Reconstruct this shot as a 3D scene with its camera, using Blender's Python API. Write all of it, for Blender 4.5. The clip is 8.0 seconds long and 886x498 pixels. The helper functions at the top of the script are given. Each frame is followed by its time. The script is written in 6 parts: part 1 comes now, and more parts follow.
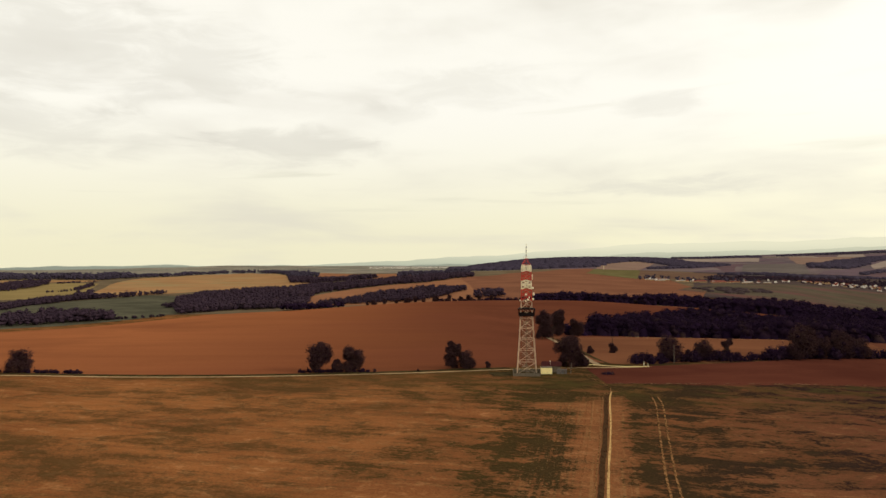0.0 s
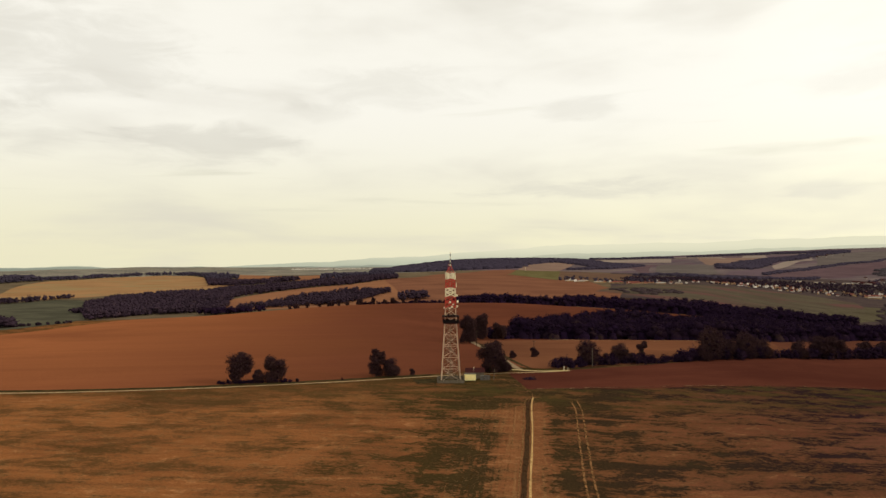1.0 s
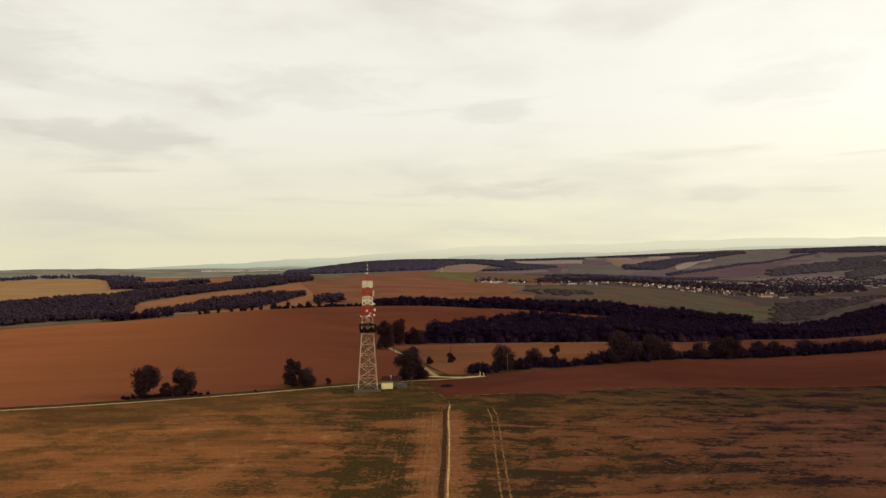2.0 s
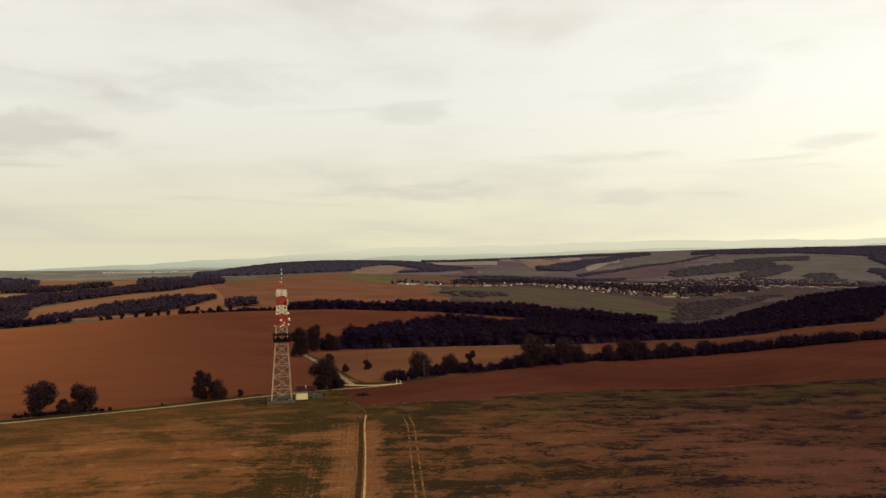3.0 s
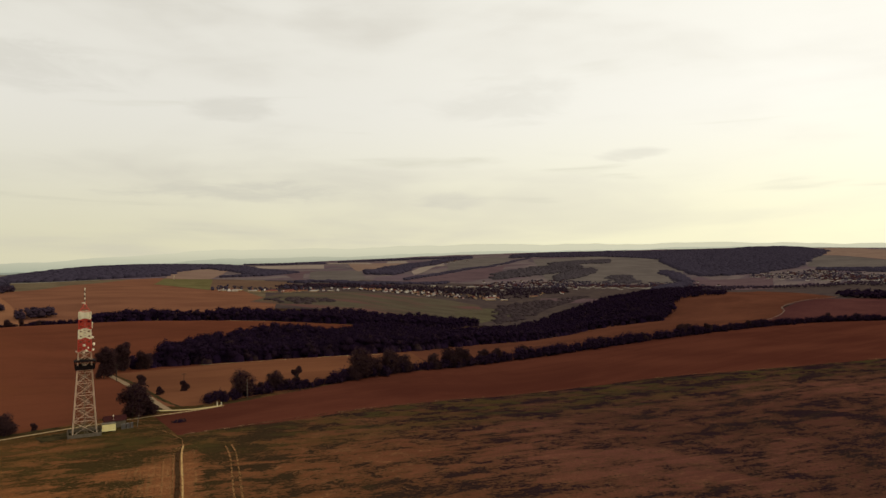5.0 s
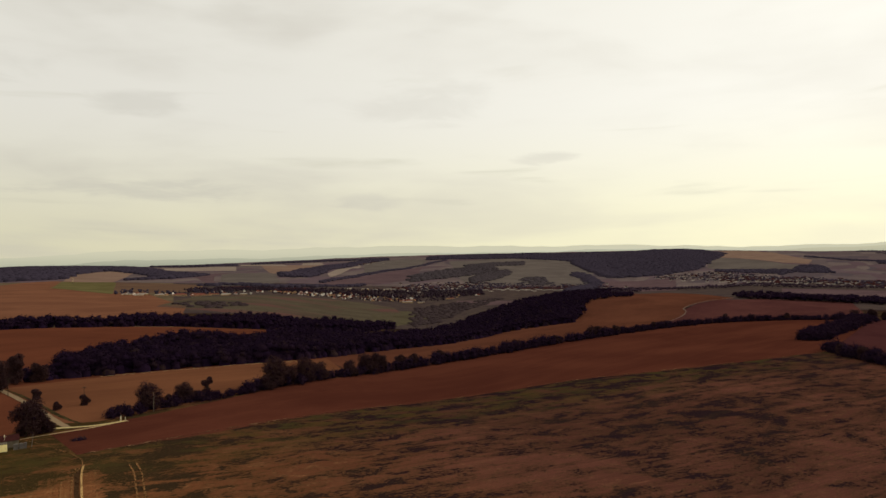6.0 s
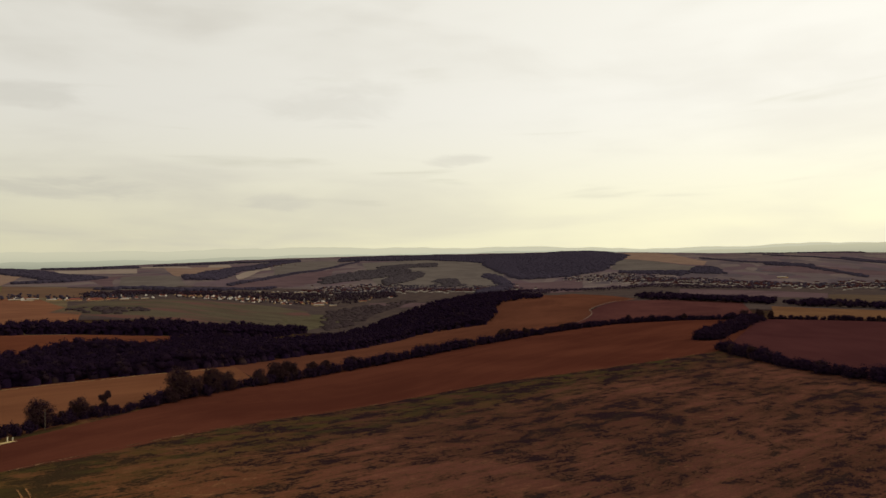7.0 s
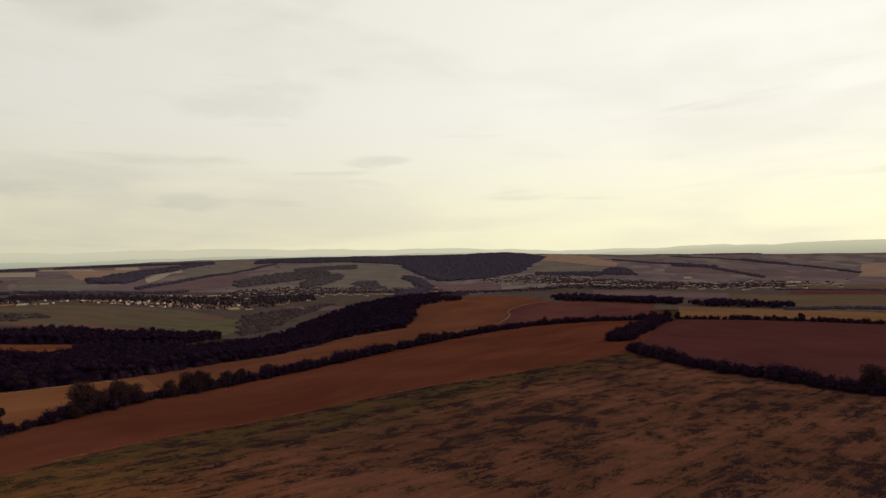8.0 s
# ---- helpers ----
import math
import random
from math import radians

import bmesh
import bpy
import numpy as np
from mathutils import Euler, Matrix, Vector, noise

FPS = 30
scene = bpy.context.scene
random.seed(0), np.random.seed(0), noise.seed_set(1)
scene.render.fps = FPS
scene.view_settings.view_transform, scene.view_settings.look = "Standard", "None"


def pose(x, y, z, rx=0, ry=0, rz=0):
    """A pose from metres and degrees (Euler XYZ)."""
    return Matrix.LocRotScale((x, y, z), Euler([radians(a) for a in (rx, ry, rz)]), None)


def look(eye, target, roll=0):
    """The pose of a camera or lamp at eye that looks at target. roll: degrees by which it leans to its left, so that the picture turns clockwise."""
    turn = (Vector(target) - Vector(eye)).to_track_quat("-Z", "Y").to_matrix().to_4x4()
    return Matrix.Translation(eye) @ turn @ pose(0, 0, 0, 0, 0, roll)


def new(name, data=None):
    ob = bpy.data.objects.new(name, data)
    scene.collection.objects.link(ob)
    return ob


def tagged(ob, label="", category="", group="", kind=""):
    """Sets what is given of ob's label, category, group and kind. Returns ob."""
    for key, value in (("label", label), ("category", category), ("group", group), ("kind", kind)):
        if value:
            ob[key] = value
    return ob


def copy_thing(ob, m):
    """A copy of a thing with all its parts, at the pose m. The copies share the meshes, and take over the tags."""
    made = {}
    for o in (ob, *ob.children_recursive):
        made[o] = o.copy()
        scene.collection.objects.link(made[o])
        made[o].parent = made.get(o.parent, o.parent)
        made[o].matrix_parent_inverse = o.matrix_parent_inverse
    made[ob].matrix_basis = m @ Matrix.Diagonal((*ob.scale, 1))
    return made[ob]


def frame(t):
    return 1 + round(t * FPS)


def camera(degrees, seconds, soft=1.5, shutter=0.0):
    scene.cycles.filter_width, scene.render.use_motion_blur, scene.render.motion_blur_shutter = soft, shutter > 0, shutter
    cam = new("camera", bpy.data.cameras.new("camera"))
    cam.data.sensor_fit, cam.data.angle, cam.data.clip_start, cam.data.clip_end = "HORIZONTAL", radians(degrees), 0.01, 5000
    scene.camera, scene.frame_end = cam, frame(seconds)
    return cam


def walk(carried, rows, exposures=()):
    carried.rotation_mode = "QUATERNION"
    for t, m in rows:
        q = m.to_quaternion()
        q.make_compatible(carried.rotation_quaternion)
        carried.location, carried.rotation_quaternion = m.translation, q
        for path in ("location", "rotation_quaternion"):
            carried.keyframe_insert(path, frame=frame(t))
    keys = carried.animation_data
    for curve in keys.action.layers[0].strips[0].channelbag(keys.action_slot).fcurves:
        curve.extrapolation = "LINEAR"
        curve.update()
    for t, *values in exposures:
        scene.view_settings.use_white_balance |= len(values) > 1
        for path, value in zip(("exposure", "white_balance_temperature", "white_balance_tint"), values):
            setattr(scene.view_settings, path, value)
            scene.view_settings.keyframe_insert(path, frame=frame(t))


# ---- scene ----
cam = camera(65.58, 8.0)


def aim(x, y, z, heading, pitch, roll):
    """Camera pose: heading in degrees clockwise from +y, pitch up, roll as in look()."""
    h, p = radians(heading), radians(pitch)
    way = Vector((math.sin(h) * math.cos(p), math.cos(h) * math.cos(p), math.sin(p)))
    return look((x, y, z), Vector((x, y, z)) + way * 100, roll)


PATH = [
    (0, aim(0.00, -0.00, 41.52, 0.00, 1.41, -0.11)),
    (0.5, aim(-0.13, -0.10, 42.86, 3.20, 1.45, -0.14)),
    (1, aim(-0.17, -0.33, 44.31, 6.32, 1.44, -0.23)),
    (1.5, aim(-0.27, -0.42, 45.77, 9.79, 1.46, -0.34)),
    (3, aim(-0.35, -0.27, 50.07, 20.19, 1.47, -0.43)),
    (3.5, aim(-0.28, -0.12, 51.51, 23.83, 1.51, -0.52)),
    (4, aim(-0.27, 0.02, 52.88, 27.37, 1.51, -0.57)),
    (4.5, aim(-0.36, 0.11, 54.25, 31.06, 1.51, -0.63)),
    (6, aim(-0.76, -0.22, 58.39, 41.44, 1.56, -0.68)),
    (6.5, aim(-0.83, -0.24, 59.81, 45.25, 1.57, -0.70)),
    (7, aim(-0.92, -0.19, 61.19, 48.69, 1.57, -0.80)),
    (7.5, aim(-0.76, -0.23, 62.53, 52.21, 1.58, -0.89)),
    (8, aim(-0.72, -0.23, 63.87, 55.36, 1.58, -0.98)),
]
walk(cam, PATH, [(0, -0.12), (1.5, -0.23), (3, -0.36), (4.5, -0.44), (6, -0.52), (8, -0.60)])

# ---- light ----
SUN_HEADING, SUN_HEIGHT = 112.0, 24.0
sun_data = bpy.data.lights.new("sun", "SUN")
sun_data.energy, sun_data.angle, sun_data.color = 1.5, radians(9), (1.0, 0.90, 0.74)
sun = new("sun", sun_data)
s_h, s_e = radians(SUN_HEADING), radians(SUN_HEIGHT)
sun.matrix_world = look((math.sin(s_h) * math.cos(s_e) * 900, math.cos(s_h) * math.cos(s_e) * 900, math.sin(s_e) * 900), (0, 0, 0))

world = bpy.data.worlds.new("overcast_sky")
scene.world = world
world.use_nodes = True


class Nodes:
    """Short hand for building a node tree."""

    def __init__(self, tree):
        self.tree = tree
        tree.nodes.clear()

    def add(self, kind):
        return self.tree.nodes.new(kind)

    def put(self, socket, value):
        if hasattr(value, "is_output"):
            self.tree.links.new(value, socket)
        else:
            socket.default_value = value

    def math(self, operation, a, b=0.0, clamp=False):
        node = self.add("ShaderNodeMath")
        node.operation, node.use_clamp = operation, clamp
        self.put(node.inputs[0], a)
        self.put(node.inputs[1], b)
        return node.outputs[0]

    def noise(self, vector, scale, detail=4.0, rough=0.55, distort=0.0):
        node = self.add("ShaderNodeTexNoise")
        self.put(node.inputs["Vector"], vector)
        node.inputs["Scale"].default_value = scale
        node.inputs["Detail"].default_value = detail
        node.inputs["Roughness"].default_value = rough
        node.inputs["Distortion"].default_value = distort
        return node.outputs[0]

    def band(self, value, low, high, out_low=0.0, out_high=1.0):
        node = self.add("ShaderNodeMapRange")
        node.interpolation_type = "SMOOTHSTEP"
        self.put(node.inputs[0], value)
        for k, v in zip((1, 2, 3, 4), (low, high, out_low, out_high)):
            node.inputs[k].default_value = v
        return node.outputs[0]

    def mix(self, factor, a, b, blend="MIX"):
        node = self.add("ShaderNodeMix")
        node.data_type, node.blend_type = "RGBA", blend
        self.put(node.inputs["Factor"], factor)
        for socket, value in ((node.inputs[6], a), (node.inputs[7], b)):
            self.put(socket, (*value, 1.0) if isinstance(value, tuple) and len(value) == 3 else value)
        return node.outputs[2]

    def mapped(self, vector, scale=(1, 1, 1), turn=0.0, shift=(0, 0, 0)):
        """Coordinates turned so that x runs along `turn`, then scaled and shifted."""
        first = self.add("ShaderNodeMapping")
        self.put(first.inputs["Vector"], vector)
        first.inputs["Rotation"].default_value = (0, 0, radians(-turn))
        node = self.add("ShaderNodeMapping")
        self.put(node.inputs["Vector"], first.outputs[0])
        node.inputs["Location"].default_value = shift
        node.inputs["Scale"].default_value = scale
        return node.outputs[0]


def build_sky():
    n = Nodes(world.node_tree)
    way = n.add("ShaderNodeTexCoord").outputs["Generated"]
    split = n.add("ShaderNodeSeparateXYZ")
    n.put(split.inputs[0], way)
    x, y, z = split.outputs
    turn = n.math("ARCTAN2", x, y)
    join = n.add("ShaderNodeCombineXYZ")
    n.put(join.inputs[0], turn)
    n.put(join.inputs[1], n.math("POWER", n.math("MAXIMUM", z, 0.0), 0.75))
    sheet = join.outputs[0]
    big = n.noise(n.mapped(sheet, (2.3, 6.5, 1), 4, (5.3, 1.9, 0)), 1.0, 4, 0.48, 0.5)
    small = n.noise(n.mapped(sheet, (3.6, 13.0, 1), -3, (0.4, 5.2, 0)), 1.0, 5, 0.52, 0.5)
    wisp = n.noise(n.mapped(sheet, (6.0, 34.0, 1), 2, (2.4, 0.2, 0)), 1.0, 4, 0.5, 0.4)
    cover = n.math("ADD", n.math("MULTIPLY", big, 0.52), n.math("ADD", n.math("MULTIPLY", small, 0.36), n.math("MULTIPLY", wisp, 0.12)))
    thick = n.band(cover, 0.44, 0.66)
    # brighter cloud towards the veiled sun
    toward = n.math("ADD", n.math("MULTIPLY", x, math.sin(s_h - 0.35)), n.math("MULTIPLY", y, math.cos(s_h - 0.35)))
    glow = n.band(toward, -0.2, 0.95)
    low = n.band(z, 0.0, 0.24)
    top = n.mix(glow, (0.955, 0.925, 0.830), (0.945, 0.918, 0.825))
    rim = n.mix(glow, (0.83, 0.785, 0.555), (0.94, 0.89, 0.605))
    clear = n.mix(low, rim, top)
    grey = n.mix(low, (0.73, 0.69, 0.55), (0.79, 0.755, 0.665))
    amount = n.math("MULTIPLY", thick, n.band(glow, 0.3, 1.0, 1.0, 0.55))
    cloud = n.mix(amount, clear, grey)
    # thin lens-shaped banks low in the sky
    lens = n.band(n.noise(n.mapped(sheet, (3.0, 30.0, 1), 1, (3.1, 7.7, 0)), 1.0, 4, 0.5, 0.4), 0.60, 0.76)
    low_sky = n.math("MULTIPLY", n.band(z, 0.03, 0.07), n.band(z, 0.34, 0.16))
    cloud = n.mix(n.math("MULTIPLY", n.math("MULTIPLY", lens, low_sky), 0.5), cloud, (0.68, 0.655, 0.53))
    # single banks: heading and height of the middle, half width, half height (degrees), density
    ragged = n.math("SUBTRACT", n.noise(n.mapped(sheet, (9.0, 30.0, 1), 2, (6.2, 3.3, 0)), 1.0, 5, 0.6, 0.5), 0.5)
    height = n.math("ARCSINE", z)
    for head, up, wide, tall, dense in ((-12.5, 9.6, 7.5, 1.9, 0.55), (-27, 16.0, 15, 4.0, 0.42), (-30, 9.8, 9, 2.2, 0.40), (19, 6.2, 9.5, 0.9, 0.50), (50, 8.9, 2.7, 0.5, 0.40),
                                        (35.5, 5.5, 3.0, 0.7, 0.42), (18, 12.8, 4.5, 1.0, 0.34), (2, 14.5, 9, 2.0, 0.30), (40, 13.5, 6, 1.8, 0.22), (-3, 12.5, 4, 0.9, 0.22)):
        across = n.math("DIVIDE", n.math("SUBTRACT", turn, radians(head)), radians(wide))
        above = n.math("DIVIDE", n.math("SUBTRACT", height, radians(up)), radians(tall))
        reach = n.math("ADD", n.math("MULTIPLY", across, across), n.math("MULTIPLY", above, above))
        reach = n.math("ADD", reach, n.math("MULTIPLY", ragged, 4.6))
        cloud = n.mix(n.math("MULTIPLY", n.band(reach, 1.3, -0.2), dense), cloud, (0.655, 0.625, 0.545))
    sky = n.add("ShaderNodeTexSky")
    sky.sky_type, sky.sun_disc, sky.sun_elevation, sky.sun_rotation = "NISHITA", False, s_e, s_h
    blue = n.add("ShaderNodeBackground")
    n.put(blue.inputs["Color"], sky.outputs[0])
    blue.inputs["Strength"].default_value = 0.08
    white = n.add("ShaderNodeBackground")
    n.put(white.inputs["Color"], cloud)
    # the veil of cloud thins towards the sun
    n.put(white.inputs["Strength"], n.math("POWER", 2.0, n.math("ADD", 0.25, n.math("MULTIPLY", n.math("POWER", n.math("MAXIMUM", toward, 0.0), 2.0), 0.53))))
    both = n.add("ShaderNodeMixShader")
    both.inputs[0].default_value = 0.95
    n.put(both.inputs[1], blue.outputs[0])
    n.put(both.inputs[2], white.outputs[0])
    n.put(n.add("ShaderNodeOutputWorld").inputs[0], both.outputs[0])


build_sky()


# ---- materials ----
def surface(name, rough=0.9, metal=0.0, specular=0.25):
    m = bpy.data.materials.new(name)
    m.use_nodes = True
    n = Nodes(m.node_tree)
    shade = n.add("ShaderNodeBsdfPrincipled")
    shade.inputs["Roughness"].default_value = rough
    shade.inputs["Metallic"].default_value = metal
    shade.inputs["Specular IOR Level"].default_value = specular
    n.put(n.add("ShaderNodeOutputMaterial").inputs[0], shade.outputs[0])
    place = n.add("ShaderNodeTexCoord").outputs["Object"]
    return m, n, shade, place


def bumped(n, shade, height, strength, distance):
    node = n.add("ShaderNodeBump")
    node.inputs["Strength"].default_value = strength
    node.inputs["Distance"].default_value = distance
    n.put(node.inputs["Height"], height)
    n.put(shade.inputs["Normal"], node.outputs[0])


def soil(name, dark, light, turn=8.0, tint=None, furrow=0.35, east_dim=None):
    """Worked field: broad damp and dry areas, tillage lines along `turn`, clods; `east_dim` paints weaker light
    eastwards.
    """
    m, n, shade, p = surface(name, 0.97, 0.0, 0.0)
    broad = n.noise(n.mapped(p, (1, 1.6, 1), turn), 0.009, 4, 0.55, 0.6)
    lines = n.noise(n.mapped(p, (0.012, 0.34, 1), turn), 1.0, 3, 0.6)
    wide = n.noise(n.mapped(p, (0.006, 0.07, 1), turn + 1), 1.0, 3, 0.6, 0.5)
    clod = n.noise(p, 1.1, 5, 0.7)
    f = n.math("ADD", n.math("MULTIPLY", broad, 0.75), n.math("MULTIPLY", lines, furrow * 0.6))
    f = n.math("ADD", f, n.math("MULTIPLY", wide, furrow * 0.9))
    f = n.math("ADD", f, n.math("MULTIPLY", clod, 0.28))
    mid = 0.5 * (0.75 + furrow * 1.5 + 0.28)
    colour = n.mix(n.band(f, mid - 0.2, mid + 0.2), dark, light)
    if tint:
        colour = n.mix(n.band(n.noise(n.mapped(p, (1, 2.2, 1), turn), 0.006, 3), 0.48, 0.68), colour, tint)
    if east_dim:
        # weaker light towards the east, painted as a darker colour
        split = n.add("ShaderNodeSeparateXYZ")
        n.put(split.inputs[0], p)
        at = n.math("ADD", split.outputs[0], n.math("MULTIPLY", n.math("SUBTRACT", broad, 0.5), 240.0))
        colour = n.mix(n.band(at, east_dim[0], east_dim[1]), colour, n.mix(1.0, colour, east_dim[2], "MULTIPLY"))
    n.put(shade.inputs["Base Color"], colour)
    bumped(n, shade, n.math("ADD", clod, n.math("MULTIPLY", lines, 1.2)), 0.5, 0.15)
    return m


def stubble_field(name):
    """Harvested field: orange-brown earth and straw, ragged weeds in patches along the rows; worn strips beside the track."""
    m, n, shade, p = surface(name, 0.97, 0.0, 0.0)
    turn = -12.0
    split = n.add("ShaderNodeSeparateXYZ")
    n.put(split.inputs[0], p)
    px, py, pz = split.outputs
    broad = n.noise(n.mapped(p, (1, 1.5, 1), turn), 0.012, 4, 0.55, 0.5)
    patch = n.noise(n.mapped(p, (0.058, 0.098, 1), turn, (7.3, 2.2, 0)), 1.0, 6, 0.62, 0.5)
    clump = n.noise(n.mapped(p, (0.20, 0.30, 1), turn, (1.3, 9.2, 0)), 1.0, 6, 0.66, 0.4)
    tuft = n.noise(n.mapped(p, (0.85, 1.15, 1), turn, (3.3, 4.2, 0)), 1.0, 6, 0.74, 0.2)
    rows = n.noise(n.mapped(p, (0.03, 0.75, 1), turn), 1.0, 4, 0.65)
    lanes = n.noise(n.mapped(p, (0.008, 0.16, 1), turn), 1.0, 2, 0.5)
    fine = n.noise(p, 2.4, 5, 0.75)

    def between(value, a, b, c, d):
        return n.math("MULTIPLY", n.band(value, a, b), n.band(value, d, c))

    # dry and pale west; darker east, with the weaker light there painted in
    line = n.math("SUBTRACT", px, n.math("MULTIPLY", n.math("SUBTRACT", py, 100.0), 0.26))
    line = n.math("ADD", line, n.math("MULTIPLY", n.math("SUBTRACT", broad, 0.5), 90.0))
    east = n.band(line, -75, 190)
    dry = n.mix(n.band(broad, 0.36, 0.66), (0.185, 0.067, 0.023), (0.270, 0.102, 0.033))
    dim_earth = n.mix(n.band(broad, 0.36, 0.66), (0.080, 0.0292, 0.0210), (0.116, 0.0430, 0.0300))
    earth = n.mix(east, dry, dim_earth)
    straw = n.mix(east, (0.42, 0.190, 0.072), (0.178, 0.077, 0.044))
    earth = n.mix(n.math("MULTIPLY", n.band(clump, 0.50, 0.66), 0.7), earth, straw)
    earth = n.mix(n.math("MULTIPLY", n.band(tuft, 0.52, 0.68), 0.5), earth, straw)
    loam = n.mix(east, (0.088, 0.038, 0.016), (0.044, 0.020, 0.014))
    earth = n.mix(n.math("MULTIPLY", n.band(rows, 0.46, 0.64), 0.20), earth, loam)
    earth = n.mix(n.math("MULTIPLY", n.band(lanes, 0.50, 0.62), 0.22), earth, loam)
    # distance from the farm track, for the worn and the weedy strips along it
    off = n.math("SUBTRACT", n.math("SUBTRACT", px, 31.0), n.math("MULTIPLY", n.math("SUBTRACT", py, 133.0), 0.2333))
    off = n.math("ADD", off, n.math("MULTIPLY", n.math("SUBTRACT", clump, 0.5), 14.0))
    near = n.band(py, 240, 222)
    worn_strip = n.math("MULTIPLY", near, between(off, -8, -3.5, 3, 6.5))
    scored = n.noise(n.mapped(p, (0.012, 0.85, 1), 76.8), 1.0, 4, 0.65)
    wheels = n.math("MULTIPLY", near, between(off, -24, -14, 5, 9))
    weedy = n.math("MULTIPLY", near, n.math("ADD", between(off, -34, -24, -11, -6), n.math("MULTIPLY", between(off, 5, 9, 24, 40), 0.9)))
    # the headland towards the ploughed land is greener
    edge = n.math("ADD", py, n.math("MULTIPLY", px, 0.13))
    belt = n.math("MULTIPLY", n.band(edge, 205, 258), n.band(east, 0.0, 0.2, 0.45, 1.0))
    weeds = n.math("ADD", n.math("ADD", n.math("MULTIPLY", patch, 0.60), n.math("MULTIPLY", clump, 0.40)), n.math("MULTIPLY", belt, 0.050))
    weeds = n.math("ADD", weeds, n.math("MULTIPLY", n.math("SUBTRACT", lanes, 0.5), 0.18))
    plot = n.noise(n.mapped(p, (0.017, 0.036, 1), turn + 6, (4.1, 6.6, 0)), 1.0, 4, 0.6, 0.8)
    weeds = n.math("ADD", weeds, n.math("MULTIPLY", n.math("SUBTRACT", plot, 0.5), n.band(east, 0.0, 0.8, 0.34, 0.16)))
    weeds = n.math("ADD", weeds, n.math("MULTIPLY", weedy, 0.085))
    weeds = n.math("ADD", weeds, n.band(line, 130, 280, 0.0, 0.016))
    weeds = n.math("SUBTRACT", weeds, n.math("MULTIPLY", worn_strip, 0.075))
    weeds = n.math("ADD", weeds, n.math("MULTIPLY", n.math("SUBTRACT", broad, 0.5), -0.20))
    weeds = n.math("ADD", weeds, n.math("MULTIPLY", n.math("SUBTRACT", tuft, 0.5), 0.50))
    weeds = n.math("ADD", weeds, n.math("MULTIPLY", n.math("SUBTRACT", rows, 0.5), 0.13))
    weeds = n.math("ADD", weeds, n.math("MULTIPLY", n.math("MULTIPLY", n.math("SUBTRACT", scored, 0.5), wheels), 0.30))
    mask = n.math("MULTIPLY", n.band(weeds, 0.532, 0.578), n.band(line, -55, 0, 0.52, 0.95))
    leafy = n.mix(n.band(east, 0.1, 0.9), (0.024, 0.0180, 0.0070), (0.0105, 0.0055, 0.0105))
    green = n.mix(n.band(fine, 0.35, 0.7), leafy, n.mix(n.band(east, 0.1, 0.9), (0.052, 0.037, 0.0130), (0.024, 0.0130, 0.0145)))
    olive = n.math("MULTIPLY", n.band(n.noise(n.mapped(p, (1, 1.7, 1), turn), 0.05, 4, 0.6), 0.48, 0.62), n.math("ADD", 0.12, n.math("MULTIPLY", belt, 0.55)))
    green = n.mix(olive, green, (0.058, 0.047, 0.014))
    earth = n.mix(n.math("MULTIPLY", belt, 0.45), earth, loam)
    colour = n.mix(n.math("MULTIPLY", worn_strip, 0.16), earth, (0.205, 0.090, 0.034))
    colour = n.mix(n.math("MULTIPLY", n.math("MULTIPLY", wheels, n.band(scored, 0.52, 0.64)), 0.70), colour, (0.265, 0.128, 0.050))
    halo = n.math("MULTIPLY", n.band(weeds, 0.42, 0.54), 0.55)
    colour = n.mix(halo, colour, n.mix(east, (0.098, 0.052, 0.019), (0.050, 0.028, 0.014)))
    # thin grass between the weeds of the headland
    sward = n.math("MULTIPLY", n.math("MULTIPLY", belt, n.band(n.noise(n.mapped(p, (1, 2.4, 1), turn), 0.035, 5, 0.65), 0.42, 0.62)), 0.75)
    colour = n.mix(sward, colour, (0.060, 0.043, 0.013))
    colour = n.mix(mask, colour, green)
    # loose straw lying in specks
    speck = n.math("MULTIPLY", n.band(n.noise(p, 1.3, 3, 0.8), 0.60, 0.68), n.math("ADD", 0.10, n.math("MULTIPLY", wheels, 0.55)))
    colour = n.mix(speck, colour, n.mix(east, (0.40, 0.215, 0.085), (0.16, 0.085, 0.045)))
    colour = n.mix(n.band(fine, 0.42, 0.70, 0.0, 0.6), colour, n.mix(east, (0.060, 0.026, 0.011), (0.028, 0.013, 0.009)))
    n.put(shade.inputs["Base Color"], colour)
    bumped(n, shade, n.math("ADD", n.math("ADD", fine, tuft), n.math("MULTIPLY", mask, 0.9)), 0.6, 0.22)
    return m


def worn(name, colour, other, scale, low, high):
    """A trodden strip, broken up so that the land shows between."""
    m, n, shade, p = surface(name, 0.97, 0.0, 0.0)
    f = n.noise(p, scale * 2.3, 5, 0.7)
    n.put(shade.inputs["Base Color"], n.mix(n.band(f, 0.35, 0.65), colour, other))
    hole = n.noise(n.mapped(p, (1, 0.45, 1), 15), scale, 6, 0.7)
    n.put(shade.inputs["Alpha"], n.band(hole, low, high))
    return m


def grass(name, dark, light, scale=0.05):
    m, n, shade, p = surface(name, 0.97, 0.0, 0.0)
    a = n.noise(p, scale, 5, 0.6, 0.4)
    b = n.noise(p, 0.7, 5, 0.7)
    f = n.math("ADD", n.math("MULTIPLY", a, 0.7), n.math("MULTIPLY", b, 0.3))
    n.put(shade.inputs["Base Color"], n.mix(n.band(f, 0.36, 0.64), dark, light))
    bumped(n, shade, b, 0.6, 0.3)
    return m


